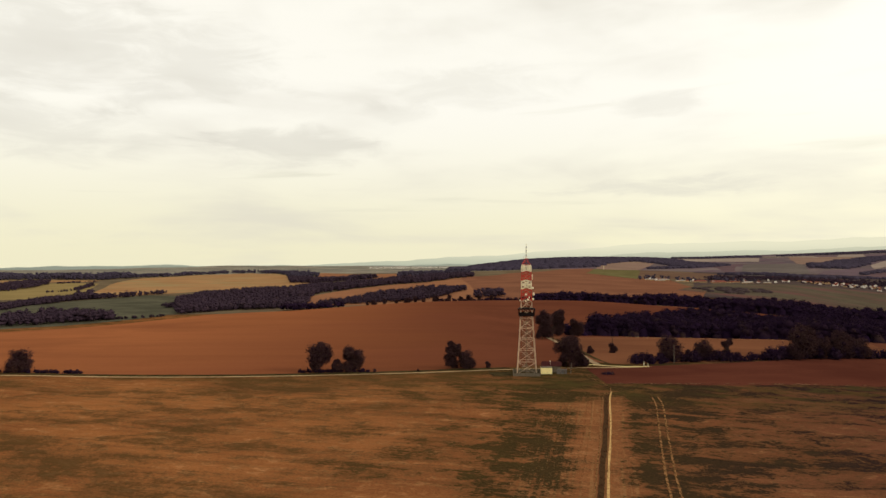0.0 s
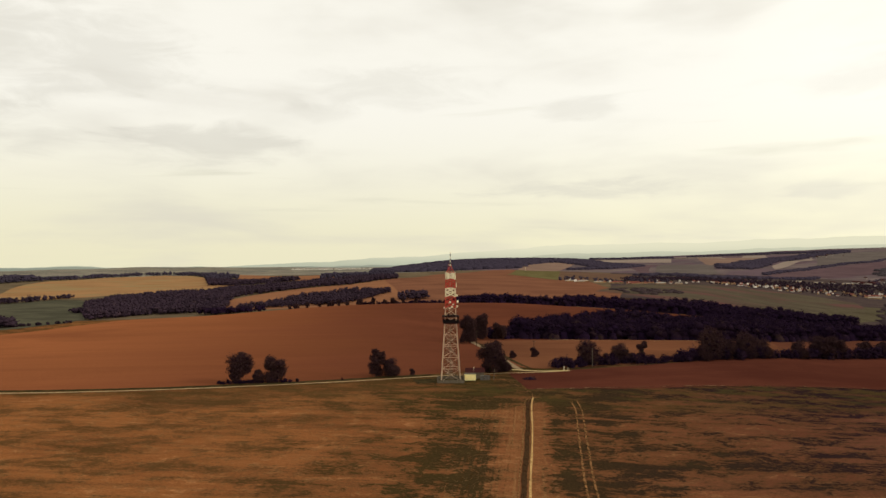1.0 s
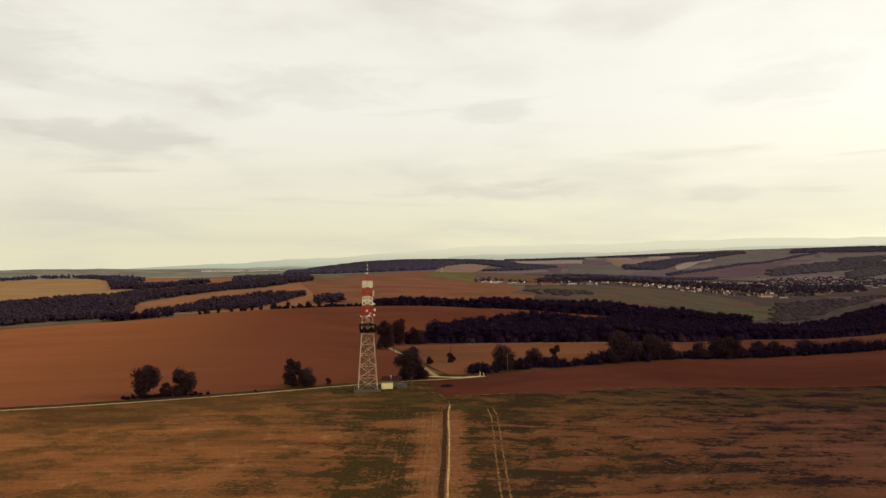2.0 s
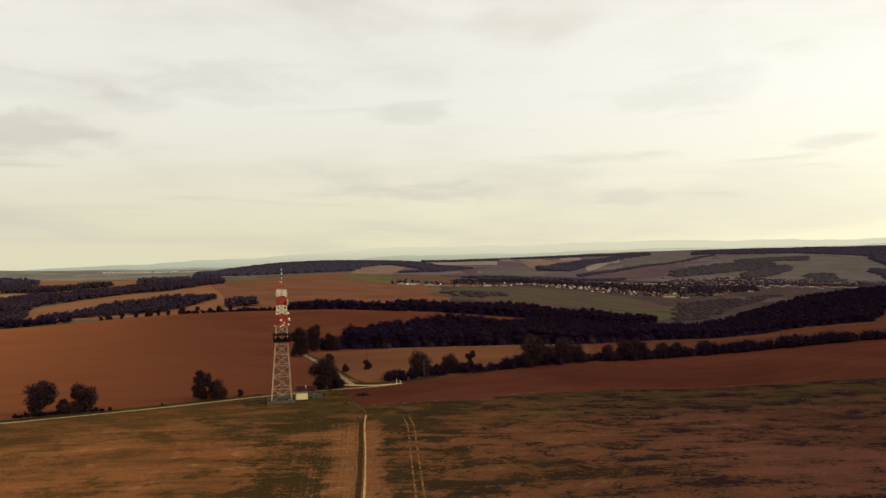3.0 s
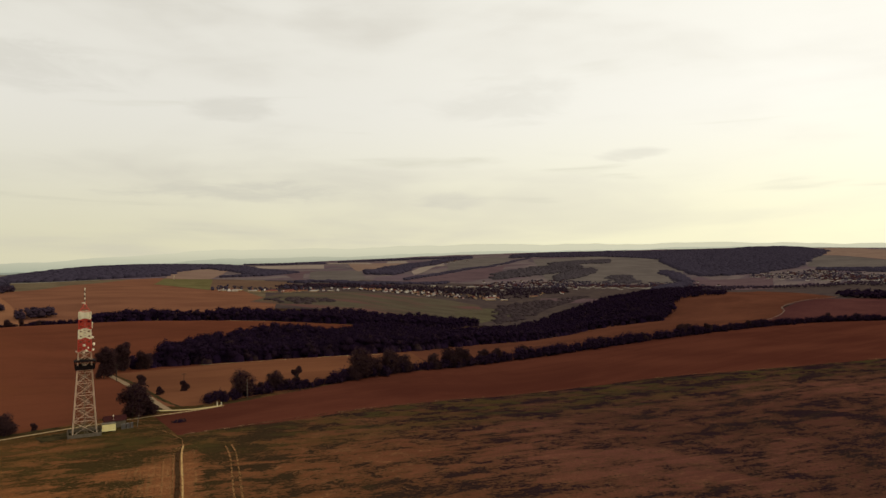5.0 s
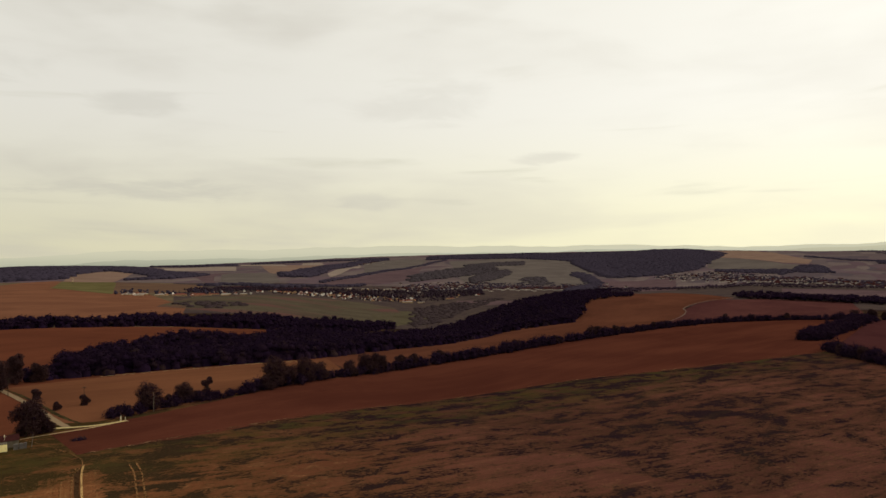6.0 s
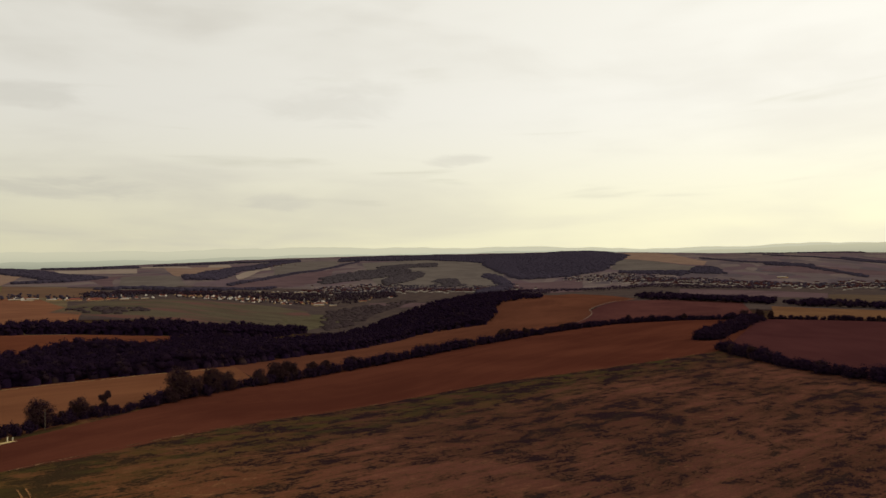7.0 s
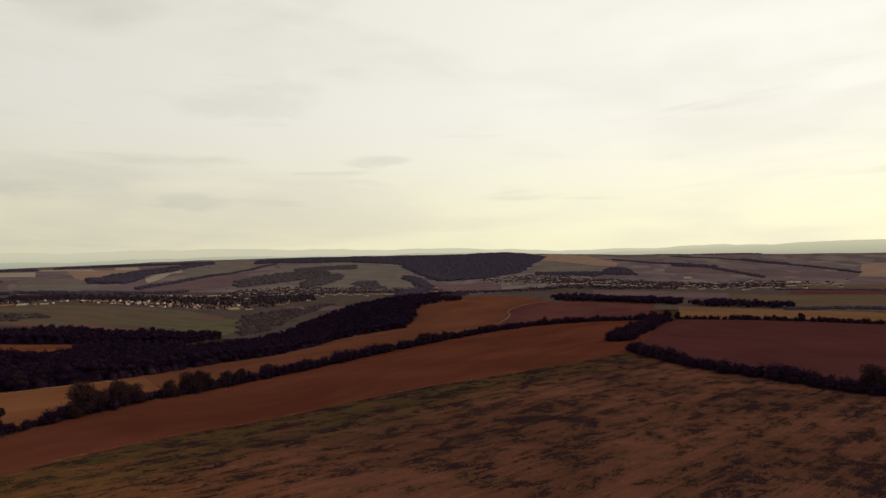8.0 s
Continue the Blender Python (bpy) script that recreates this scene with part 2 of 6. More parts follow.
def foliage(name, dark, light, autumn=None):
    m, n, shade, p = surface(name, 0.9, 0.0, 0.0)
    island = n.add("ShaderNodeNewGeometry").outputs["Random Per Island"]
    who = n.add("ShaderNodeObjectInfo").outputs["Random"]
    colour = n.mix(island, dark, light)
    if autumn:
        patchy = n.noise(p, 0.09, 3, 0.6)
        mask = n.math("MULTIPLY", n.band(patchy, 0.52, 0.68), n.band(island, 0.2, 0.9))
        colour = n.mix(mask, colour, autumn)
    colour = n.mix(n.math("MULTIPLY", who, 0.35), colour, dark)
    n.put(shade.inputs["Base Color"], colour)
    return m


def plain(name, colour, rough=0.6, metal=0.0, wear=0.25, scale=3.0, dirt=None):
    """Painted, metal or mineral surface with grain, streaks and a little dirt."""
    m, n, shade, p = surface(name, rough, metal, 0.4 if rough < 0.8 else 0.05)
    a = n.noise(p, scale, 5, 0.65)
    b = n.noise(n.mapped(p, (2.5, 2.5, 0.35)), scale * 0.6, 4, 0.6)
    f = n.math("MULTIPLY", n.band(n.math("ADD", a, b), 0.75, 1.3), wear)
    n.put(shade.inputs["Base Color"], n.mix(f, colour, dirt or tuple(c * 0.45 for c in colour)))
    bumped(n, shade, a, 0.25, 0.02)
    return m


def mosaic(name, colours, scale, turn):
    """Distant farmland: parcels of differing crops with soft internal variation."""
    m, n, shade, p = surface(name, 0.97, 0.0, 0.0)
    cell = n.add("ShaderNodeTexVoronoi")
    q = n.mapped(p, (1.0, 2.6, 1.0), turn)
    warp = n.add("ShaderNodeVectorMath")
    warp.operation = "ADD"
    wob = n.add("ShaderNodeTexNoise")
    n.put(wob.inputs["Vector"], p)
    wob.inputs["Scale"].default_value = 0.004
    size = n.add("ShaderNodeVectorMath")
    size.operation = "SCALE"
    n.put(size.inputs[0], wob.outputs["Color"])
    size.inputs["Scale"].default_value = 190.0
    n.put(warp.inputs[0], q)
    n.put(warp.inputs[1], size.outputs[0])
    n.put(cell.inputs["Vector"], warp.outputs[0])
    cell.inputs["Scale"].default_value = scale
    pick = n.add("ShaderNodeSeparateXYZ")
    n.put(pick.inputs[0], cell.outputs["Color"])
    ramp = n.add("ShaderNodeValToRGB")
    ramp.color_ramp.interpolation = "CONSTANT"
    n.put(ramp.inputs[0], pick.outputs[0])
    items = ramp.color_ramp.elements
    while len(items) < len(colours):
        items.new(0.5)
    for k, c in enumerate(colours):
        items[k].position = k / len(colours)
        items[k].color = (*c, 1)
    f = n.noise(p, 0.012, 5, 0.65)
    n.put(shade.inputs["Base Color"], n.mix(n.band(f, 0.35, 0.7, 0.0, 0.55), ramp.outputs[0], (0.080, 0.057, 0.059)))
    return m


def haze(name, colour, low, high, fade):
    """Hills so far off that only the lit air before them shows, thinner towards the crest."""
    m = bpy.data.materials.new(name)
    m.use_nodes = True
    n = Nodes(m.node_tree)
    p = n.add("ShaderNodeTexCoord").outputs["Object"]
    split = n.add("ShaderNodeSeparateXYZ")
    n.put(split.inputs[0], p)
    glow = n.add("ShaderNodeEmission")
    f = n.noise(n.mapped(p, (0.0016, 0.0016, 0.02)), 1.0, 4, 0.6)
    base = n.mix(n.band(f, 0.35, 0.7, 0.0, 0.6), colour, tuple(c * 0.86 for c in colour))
    # painted haze: the hills themselves glow, nearing sky colour upwards
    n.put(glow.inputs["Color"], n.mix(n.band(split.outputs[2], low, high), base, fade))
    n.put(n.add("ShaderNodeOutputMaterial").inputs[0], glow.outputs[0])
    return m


M_STUBBLE = stubble_field("stubble_and_weeds")
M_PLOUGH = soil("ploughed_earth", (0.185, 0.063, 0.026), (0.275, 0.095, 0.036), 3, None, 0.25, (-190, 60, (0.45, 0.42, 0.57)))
M_PLOUGH_DARK = soil("dark_ploughed_earth", (0.0600, 0.0179, 0.0116), (0.0899, 0.0281, 0.0170), 8)
M_PLOUGH_RED = soil("reddish_earth", (0.0460, 0.0155, 0.0162), (0.0640, 0.0220, 0.0218), 30, None, 0.2)
M_BROWN = soil("brown_earth", (0.0577, 0.0206, 0.0200), (0.0845, 0.0314, 0.0278), 20, None, 0.25)
M_CROP = soil("striped_crop", (0.0594, 0.0462, 0.0323), (0.0858, 0.0682, 0.0450), -25, (0.1034, 0.0495, 0.0439), 0.3)
M_TAN = soil("dry_stubble", (0.1069, 0.0419, 0.0216), (0.1571, 0.0629, 0.0306), -10, None, 0.25)
M_TAN_EAST = soil("darker_stubble", (0.0740, 0.0268, 0.0164), (0.1080, 0.0400, 0.0231), 20, None, 0.25)
M_TAN_WEST = soil("far_brown_earth", (0.130, 0.055, 0.032), (0.180, 0.077, 0.043), -10, None, 0.25)
M_ORANGE = soil("straw_field", (0.225, 0.120, 0.054), (0.30, 0.165, 0.075), 20, (0.235, 0.165, 0.078))
M_YELLOW = soil("yellowing_field", (0.100, 0.049, 0.026), (0.142, 0.071, 0.036), 40, None, 0.2)
M_YELLOW_WEST = soil("ripening_field", (0.165, 0.118, 0.048), (0.235, 0.168, 0.070), 40, None, 0.2)
M_GREEN_WEST = grass("winter_crop", (0.052, 0.049, 0.033), (0.088, 0.081, 0.053), 0.02)
# far slopes: base colours greyed and lifted, with the haze painted in
M_HILLGREEN = grass("hazed_hill_pasture", (0.0927, 0.0744, 0.0672), (0.1244, 0.1013, 0.0875), 0.01)
M_HILLPALE = soil("hazed_hill_stubble", (0.1980, 0.1524, 0.1248), (0.2520, 0.1956, 0.1572), 20, None, 0.2)
M_HILLBROWN = soil("hazed_hill_earth", (0.0805, 0.0500, 0.0546), (0.1098, 0.0683, 0.0723), 10, None, 0.2)
M_OLIVE = soil("olive_stubble", (0.070, 0.046, 0.032), (0.096, 0.064, 0.043), 80, None, 0.3)
M_LIME = grass("light_green_crop", (0.088, 0.072, 0.030), (0.125, 0.104, 0.044), 0.02)
M_GREEN = grass("young_crop", (0.056, 0.045, 0.028), (0.085, 0.070, 0.042), 0.02)
M_MEADOW = grass("meadow", (0.046, 0.032, 0.033), (0.076, 0.054, 0.045), 0.03)
M_VERGE = grass("verge_grass", (0.024, 0.019, 0.010), (0.062, 0.044, 0.018), 0.3)
# parcel colours lightened and purpled to carry the distance haze
M_FAR = mosaic("hazed_far_farmland", [(0.1122, 0.0756, 0.0863), (0.1244, 0.0927, 0.0888), (0.0830, 0.0634, 0.0723), (0.1488, 0.1122, 0.1040),
                                (0.1025, 0.0659, 0.0761), (0.1098, 0.0817, 0.0825)], 0.0050, 25)
M_ROAD = plain("pale_gravel", (0.52, 0.40, 0.18), 0.97, 0, 0.5, 1.2)
M_LANE = plain("dusty_lane", (0.42, 0.295, 0.145), 0.97, 0, 0.4, 0.7)
M_LANE_DULL = plain("dull_gravel", (0.25, 0.17, 0.095), 0.97, 0, 0.5, 0.6)
M_DIRT = worn("dry_wheel_rut", (0.215, 0.108, 0.042), (0.140, 0.066, 0.027), 0.9, 0.22, 0.62)
M_RUT = worn("bright_wheel_rut", (0.56, 0.36, 0.145), (0.30, 0.165, 0.062), 1.1, 0.18, 0.56)
M_DIRT_DARK = worn("damp_wheel_rut", (0.034, 0.018, 0.009), (0.062, 0.032, 0.015), 0.6, 0.15, 0.50)
M_LEAF = foliage("tree_leaves", (0.027, 0.0130, 0.0175), (0.068, 0.036, 0.031), (0.105, 0.052, 0.032))
M_HEDGE = foliage("hedge_leaves", (0.0137, 0.0060, 0.0183), (0.0347, 0.0184, 0.0284), (0.0546, 0.0284, 0.0267))
# darker than the leaves: the shade inside the foliage is in this colour
M_CORE = foliage("inner_shade_foliage", (0.0121, 0.0058, 0.0161), (0.0221, 0.0121, 0.0206))
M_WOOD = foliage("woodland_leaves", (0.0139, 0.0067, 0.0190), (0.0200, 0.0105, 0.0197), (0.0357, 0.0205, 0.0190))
# woodland colours paled and purpled with distance, painting the haze before them
M_WESTWOOD = foliage("hazed_woodland", (0.034, 0.0212, 0.0325), (0.043, 0.0275, 0.0380), (0.056, 0.035, 0.038))
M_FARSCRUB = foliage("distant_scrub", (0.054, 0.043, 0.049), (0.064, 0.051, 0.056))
M_FARWOOD = foliage("distant_hazed_woodland", (0.0437, 0.0345, 0.0514), (0.0483, 0.0379, 0.0550))
M_SCRUB = foliage("rough_scrub", (0.0415, 0.0281, 0.0317), (0.0634, 0.0451, 0.0439))
M_BARK = plain("bark", (0.055, 0.040, 0.028), 0.95, 0, 0.6, 2.5)
M_STEEL = plain("galvanised_steel", (0.6250, 0.4625, 0.3087), 0.6, 0.15, 0.35, 1.5, (0.1875, 0.1125, 0.0813))
# steel darkened for shade: far faces, thin members and the stairs inside
M_STEEL_SHADED = plain("shaded_steel", (0.23, 0.16, 0.095), 0.7, 0.1, 0.5, 1.5, (0.05, 0.032, 0.022))
M_GREY = plain("grey_paint", (0.10, 0.085, 0.075), 0.6, 0, 0.4, 1.5)
M_RED = plain("red_paint", (0.50, 0.045, 0.022), 0.5, 0, 0.35, 1.5)
M_WHITE = plain("white_paint", (0.82, 0.74, 0.51), 0.5, 0, 0.22, 1.5)
M_DECK = plain("dark_stained_timber", (0.012, 0.008, 0.008), 0.95, 0, 0.4, 2.0)
M_BLACK = plain("black_paint", (0.020, 0.017, 0.016), 0.5, 0, 0.2, 2.0)
M_CONCRETE = plain("concrete", (0.15, 0.12, 0.085), 0.9, 0, 0.5, 0.8)
M_CREAM = plain("cream_sheet_metal", (0.92, 0.78, 0.36), 0.5, 0, 0.1, 1.0)
M_ROOF = plain("clay_tiles", (0.190, 0.062, 0.044), 0.9, 0, 0.5, 0.6)
M_WALL_FAR = plain("grey_render", (0.50, 0.44, 0.38), 0.9, 0, 0.5, 0.1)
M_ROOF_DARK = plain("weathered_tiles", (0.050, 0.015, 0.014), 0.95, 0, 0.5, 0.6)
M_WALL = plain("white_render", (0.84, 0.78, 0.68), 0.9, 0, 0.25, 0.4)
M_WALL_TAN = plain("ochre_render", (0.48, 0.32, 0.16), 0.9, 0, 0.35, 0.4)
M_GLASS = plain("window_glass", (0.02, 0.02, 0.025), 0.15, 0, 0.2, 1.0)
M_HALL = plain("pale_sheet_roof", (0.36, 0.31, 0.26), 0.8, 0.1, 0.35, 0.3)
M_FAINT = worn("faint_wheel_rut", (0.20, 0.098, 0.038), (0.15, 0.070, 0.028), 0.6, 0.40, 0.95)
# straw colour paled for haze like the other hill fields
M_TAN_HILL = soil("hazed_hill_straw", (0.1586, 0.1013, 0.0761), (0.2098, 0.1342, 0.1002), -10, None, 0.2)
M_STRAW_WEST = soil("orange_stubble", (0.180, 0.080, 0.042), (0.245, 0.110, 0.055), 10, None, 0.25)
M_TRACK = plain("earth_track", (0.165, 0.112, 0.082), 0.97, 0, 0.6, 0.4)
M_EDGE = worn("dry_field_edge", (0.160, 0.088, 0.046), (0.105, 0.052, 0.028), 0.35, 0.42, 0.66)
M_UPLAND = grass("pale_upland", (0.088, 0.062, 0.038), (0.135, 0.100, 0.060), 0.02)
# western horizon parcels, paled further for the thicker haze
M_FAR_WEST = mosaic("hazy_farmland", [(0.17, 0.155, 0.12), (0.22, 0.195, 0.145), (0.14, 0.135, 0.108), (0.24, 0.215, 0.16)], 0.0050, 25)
M_DULL = soil("dull_brown_slope", (0.092, 0.054, 0.036), (0.128, 0.075, 0.049), 15, None, 0.2)

# terrain: height profiles along headings from the hilltop, smoothly joined
RINGS = (0, 150, 270, 420, 600, 800, 1000, 1300, 1700, 2200, 3000, 3800, 4860)
PROFILES = {}


def profile(heading, *heights):
    PROFILES[heading] = heights


profile(-60, -3, -2, 0, 0, -8, -24, -20, -16, 0, 12, 16, 20, 26)
profile(-30, -3, -2, 0, 1, -6, -24, -15, -13, 6, 16, 14, 17, 21)
profile(-15, -3, -2, 0, 1, 1, -11, -20, -9, 5, 15, 22, 26, 46)
profile(0, -3, -2, 0, 1, 1, 0, -13, 4, 15, 22, 27, 32, 37)
profile(10, -3, -3, 0, -2.5, -10, 1, -9, 5, 18, 29, 49, 78, 60)
profile(18, -3, -3.5, -1, -3, -14, -5, -13, 2, 11, 20, 51, 78, 85)
profile(25, -3, -4, -2, -3, -14, -18, -20, -2, 5, 13, 52, 77, 108)
profile(40, -3, -3, -4, -9, -14, -28, -42, -47, -30, -6, 32, 88, 148)
profile(55, -3, -3, -4, -5, -8, -13, -15, 2, -6, -15, 11, 75, 160)
profile(72, -3, -3, -3, -3, -4, -7, -9, -9, -6, 0, 25, 74, 133)
profile(87, -3, -3, -3, -3, -5, -7, -8, -9, -9, -10, 5, 42, 112)
profile(120, -3, -3, -3, -3, -5, -7, -8, -9, -9, -6, 5, 40, 90)
profile(200, -3, -4, -6, -9, -12, -14, -15, -15, -12, -8, 5, 20, 40)
profile(270, -3, -3, -4, -6, -8, -12, -14, -14, -8, 0, 8, 15, 30)


def smooth_steps(xs, ys, q):
    """Monotone cubic through (xs, ys) along the last axis, read at q."""
    h = np.diff(xs)
    d = np.diff(ys, axis=-1) / h
    m = np.zeros_like(ys)
    a, b = d[..., :-1], d[..., 1:]
    w1, w2 = 2 * h[1:] + h[:-1], h[1:] + 2 * h[:-1]
    with np.errstate(divide="ignore", invalid="ignore"):
        m[..., 1:-1] = np.where(a * b > 0, (w1 + w2) / (w1 / a + w2 / b), 0)
    m[..., 0], m[..., -1] = d[..., 0], d[..., -1]
    k = np.clip(np.searchsorted(xs, q, side="right") - 1, 0, len(xs) - 2)
    u = (q - xs[k]) / h[k]
    return (ys[..., k] * (1 + 2 * u) * (1 - u) ** 2 + m[..., k] * h[k] * u * (1 - u) ** 2
            + ys[..., k + 1] * u * u * (3 - 2 * u) + m[..., k + 1] * h[k] * u * u * (u - 1))


def relief_table():
    heads = sorted(PROFILES)
    xs = np.array([heads[-2] - 360, heads[-1] - 360] + heads + [heads[0] + 360, heads[1] + 360], float)
    rows = [PROFILES[heads[-2]], PROFILES[heads[-1]]] + [PROFILES[a] for a in heads] + [PROFILES[heads[0]], PROFILES[heads[1]]]
    by_ring = np.array(rows, float).T
    turned = smooth_steps(xs, by_ring, np.arange(-90, 271, 1.0)).T
    return smooth_steps(np.array(RINGS, float), turned, np.arange(0, 4861, 10.0))


RELIEF = relief_table()
# single knolls and spurs on the far slopes: place, radius, height
KNOLLS = ((1130, 2230, 260, 14), (1700, 2500, 240, 9), (2330, 2300, 330, 13), (1950, 1820, 200, 8), (2700, 1300, 260, 9), (3350, 1500, 300, 11), (3500, 760, 280, 10), (1500, 3100, 260, 9))


def ground_z(x, y):
    """Height of the land at x, y (numbers or arrays)."""
    x, y = np.asarray(x, float), np.asarray(y, float)
    r = np.minimum(np.hypot(x, y), 4859.0)
    a = (np.degrees(np.arctan2(x, y)) + 90) % 360
    i, j = np.floor(a).astype(int), np.floor(r / 10).astype(int)
    u, v = a - i, r / 10 - j
    z = ((RELIEF[i, j] * (1 - u) + RELIEF[i + 1, j] * u) * (1 - v)
         + (RELIEF[i, j + 1] * (1 - u) + RELIEF[i + 1, j + 1] * u) * v)
    for mx, my, wide, tall in KNOLLS:
        z = z + tall * np.exp(-((x - mx) ** 2 + (y - my) ** 2) / wide ** 2)
    far = np.clip((r - 350) / 1500, 0, 1)
    return z + (0.15 + 2.2 * far) * np.sin(x / 97 + 1.3 * np.sin(y / 143)) * np.cos(y / 111 + np.sin(x / 171))


# ---- building helpers ----
def mesh_of(name, verts, faces, material, smooth=False):
    me = bpy.data.meshes.new(name)
    me.from_pydata(verts if isinstance(verts, list) else verts.tolist(), [], faces if isinstance(faces, list) else faces.tolist())
    me.materials.append(material)
    if smooth:
        me.shade_smooth()
    me.update()
    return me


def part(name, bm, material, parent, label=""):
    """Links a bmesh as one mesh object under a thing or a part."""
    me = bpy.data.meshes.new(name)
    bm.to_mesh(me)
    bm.free()
    me.materials.append(material)
    ob = new(name, me)
    ob.parent = parent
    return tagged(ob, label)


def along(points, count):
    """`count` places spread evenly along a polyline."""
    p = np.array(points, float)
    s = np.concatenate([[0], np.cumsum(np.hypot(*np.diff(p, axis=0).T))])
    q = np.linspace(0, s[-1], count)
    return np.stack([np.interp(q, s, p[:, 0]), np.interp(q, s, p[:, 1])], -1)


def eased(points, rounds=2):
    """Cuts the corners of a polyline, keeping its ends."""
    p = np.array(points, float)
    for _ in range(rounds):
        a, b = p[:-1] * 0.75 + p[1:] * 0.25, p[:-1] * 0.25 + p[1:] * 0.75
        p = np.concatenate([p[:1], np.stack([a, b], 1).reshape(-1, 2)[1:-1], p[-1:]])
    return p


def grid_faces(rows, cols):
    k = (np.arange(rows - 1)[:, None] * cols + np.arange(cols - 1)).ravel()
    return np.stack([k, k + 1, k + cols + 1, k + cols], -1)


def raised(xy, lift):
    r = np.hypot(xy[..., 0], xy[..., 1])
    return np.concatenate([xy, (ground_z(xy[..., 0], xy[..., 1]) + lift * (0.02 + 0.08 * (r / 1000) ** 1.5))[..., None]], -1)


def field(name, near, far, material, label, level=1, ragged=1.2, category="field"):
    """A parcel of land between its near and its far edge, lying on the ground."""
    near, far = eased(near, 1), eased(far, 1)
    length = max(np.hypot(*np.diff(near, axis=0).T).sum(), np.hypot(*np.diff(far, axis=0).T).sum())
    depth = np.hypot(*(near.mean(0) - far.mean(0)))
    reach = np.hypot(*near.mean(0))
    cols = int(np.clip(length / (2.5 + reach * 0.006), 12, 260))
    rows = int(np.clip(depth / (2.5 + reach * 0.008), 6, 140))
    a, b = along(near, cols), along(far, cols)
    rng = np.random.default_rng(len(label) + cols)
    t = np.gradient(a, axis=0)
    side = np.stack([-t[:, 1], t[:, 0]], -1) / np.hypot(t[:, 0], t[:, 1])[:, None]
    loose = rng.normal(0, 1, (cols + 8, 1))
    a += side * (sum(loose[k : k + cols] for k in range(9)) / 3) * ragged * min(0.45, length / cols * 0.12)
    u = np.linspace(0, 1, rows)[:, None, None]
    xyz = raised(a * (1 - u) + b * u, level)
    ob = new(name, mesh_of(name, xyz.reshape(-1, 3), grid_faces(rows, cols), material, True))
    return tagged(ob, label, category, kind="structure")


def ribbon(name, points, width, material, label, level=3, wander=0.25, category="track", step=3.0):
    """A road or rut of uneven width laid along a line."""
    p = eased(points)
    count = max(4, int(np.hypot(*np.diff(p, axis=0).T).sum() / step))
    p = along(p, count)
    t = np.gradient(p, axis=0)
    side = np.stack([-t[:, 1], t[:, 0]], -1) / np.hypot(t[:, 0], t[:, 1])[:, None]
    rng = np.random.default_rng(count)
    loose = rng.normal(0, 1, (count + 8, 2))
    loose = sum(loose[k : k + count] for k in range(8)) / 8 ** 0.5
    half = width / 2 * (1 + wander * (0.75 * loose + 0.35 * rng.normal(0, 1, (count, 2))).clip(-1.8, 1.8))
    lanes = np.stack([p + side * half[:, :1], p, p - side * half[:, 1:]], 0)
    ob = new(name, mesh_of(name, raised(lanes, level).reshape(-1, 3), grid_faces(3, count), material, True))
    return tagged(ob, label, category, kind="structure")


# ---- ground ----
def build_ground():
    """One sheet in rings round the hilltop, finer where the land is looked at."""
    heads = np.radians(np.concatenate([np.arange(-42, 100, 0.3), np.arange(100, 318, 3.0)]))
    rings = np.concatenate([np.arange(4, 60, 8.0), 60 * 1.0185 ** np.arange(240)])
    rings = np.append(rings[rings < 4830], 4850.0)
    x, y = rings[:, None] * np.sin(heads), rings[:, None] * np.cos(heads)
    xyz = np.stack([x, y, ground_z(x, y)], -1)
    cols = len(heads)
    k = (np.arange(len(rings) - 1)[:, None] * cols + np.arange(cols)).ravel()
    nxt = (np.arange(len(rings) - 1)[:, None] * cols + (np.arange(cols) + 1) % cols).ravel()
    faces = np.stack([k, k + cols, nxt + cols, nxt], -1).tolist()
    verts = xyz.reshape(-1, 3).tolist()
    verts.append([0, 0, float(ground_z(0, 0))])
    faces += [[len(verts) - 1, i, (i + 1) % cols] for i in range(cols)]
    ob = new("ground", mesh_of("ground", verts, faces, M_STUBBLE, True))
    tagged(ob, "harvested brown stubble land with dark green weed patches", "ground", kind="structure")


build_ground()


def ring_band(name, head_a, head_b, near, far, material, label, level):
    heads = np.radians(np.arange(head_a, head_b + 0.01, 0.5))
    a = np.stack([np.sin(heads), np.cos(heads)], -1)
    r = np.geomspace(near, far, 60)[:, None, None]
    xyz = raised(a * r, level)
    ob = new(name, mesh_of(name, xyz.reshape(-1, 3), grid_faces(60, len(heads)), material, True))
    return tagged(ob, label, "farmland", kind="structure")


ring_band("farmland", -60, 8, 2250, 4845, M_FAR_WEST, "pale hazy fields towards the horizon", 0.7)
ring_band("farmland", 8, 110, 2250, 4845, M_FAR, "distant mosaic of pale and brown fields on hills", 0.6)
ring_band("valley_meadow", 20, 110, 1150, 2320, M_MEADOW, "rough brown-green meadow land around the villages", 0.5)
ring_band("valley_meadow", -60, 20, 900, 2320, M_UPLAND, "rough brown-green meadow land beyond the rise", 0.5)

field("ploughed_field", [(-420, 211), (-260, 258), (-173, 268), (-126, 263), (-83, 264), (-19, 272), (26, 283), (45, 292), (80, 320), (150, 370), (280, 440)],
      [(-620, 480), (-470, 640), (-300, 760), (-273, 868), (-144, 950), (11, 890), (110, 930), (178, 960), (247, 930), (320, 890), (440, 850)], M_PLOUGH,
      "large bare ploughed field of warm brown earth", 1)
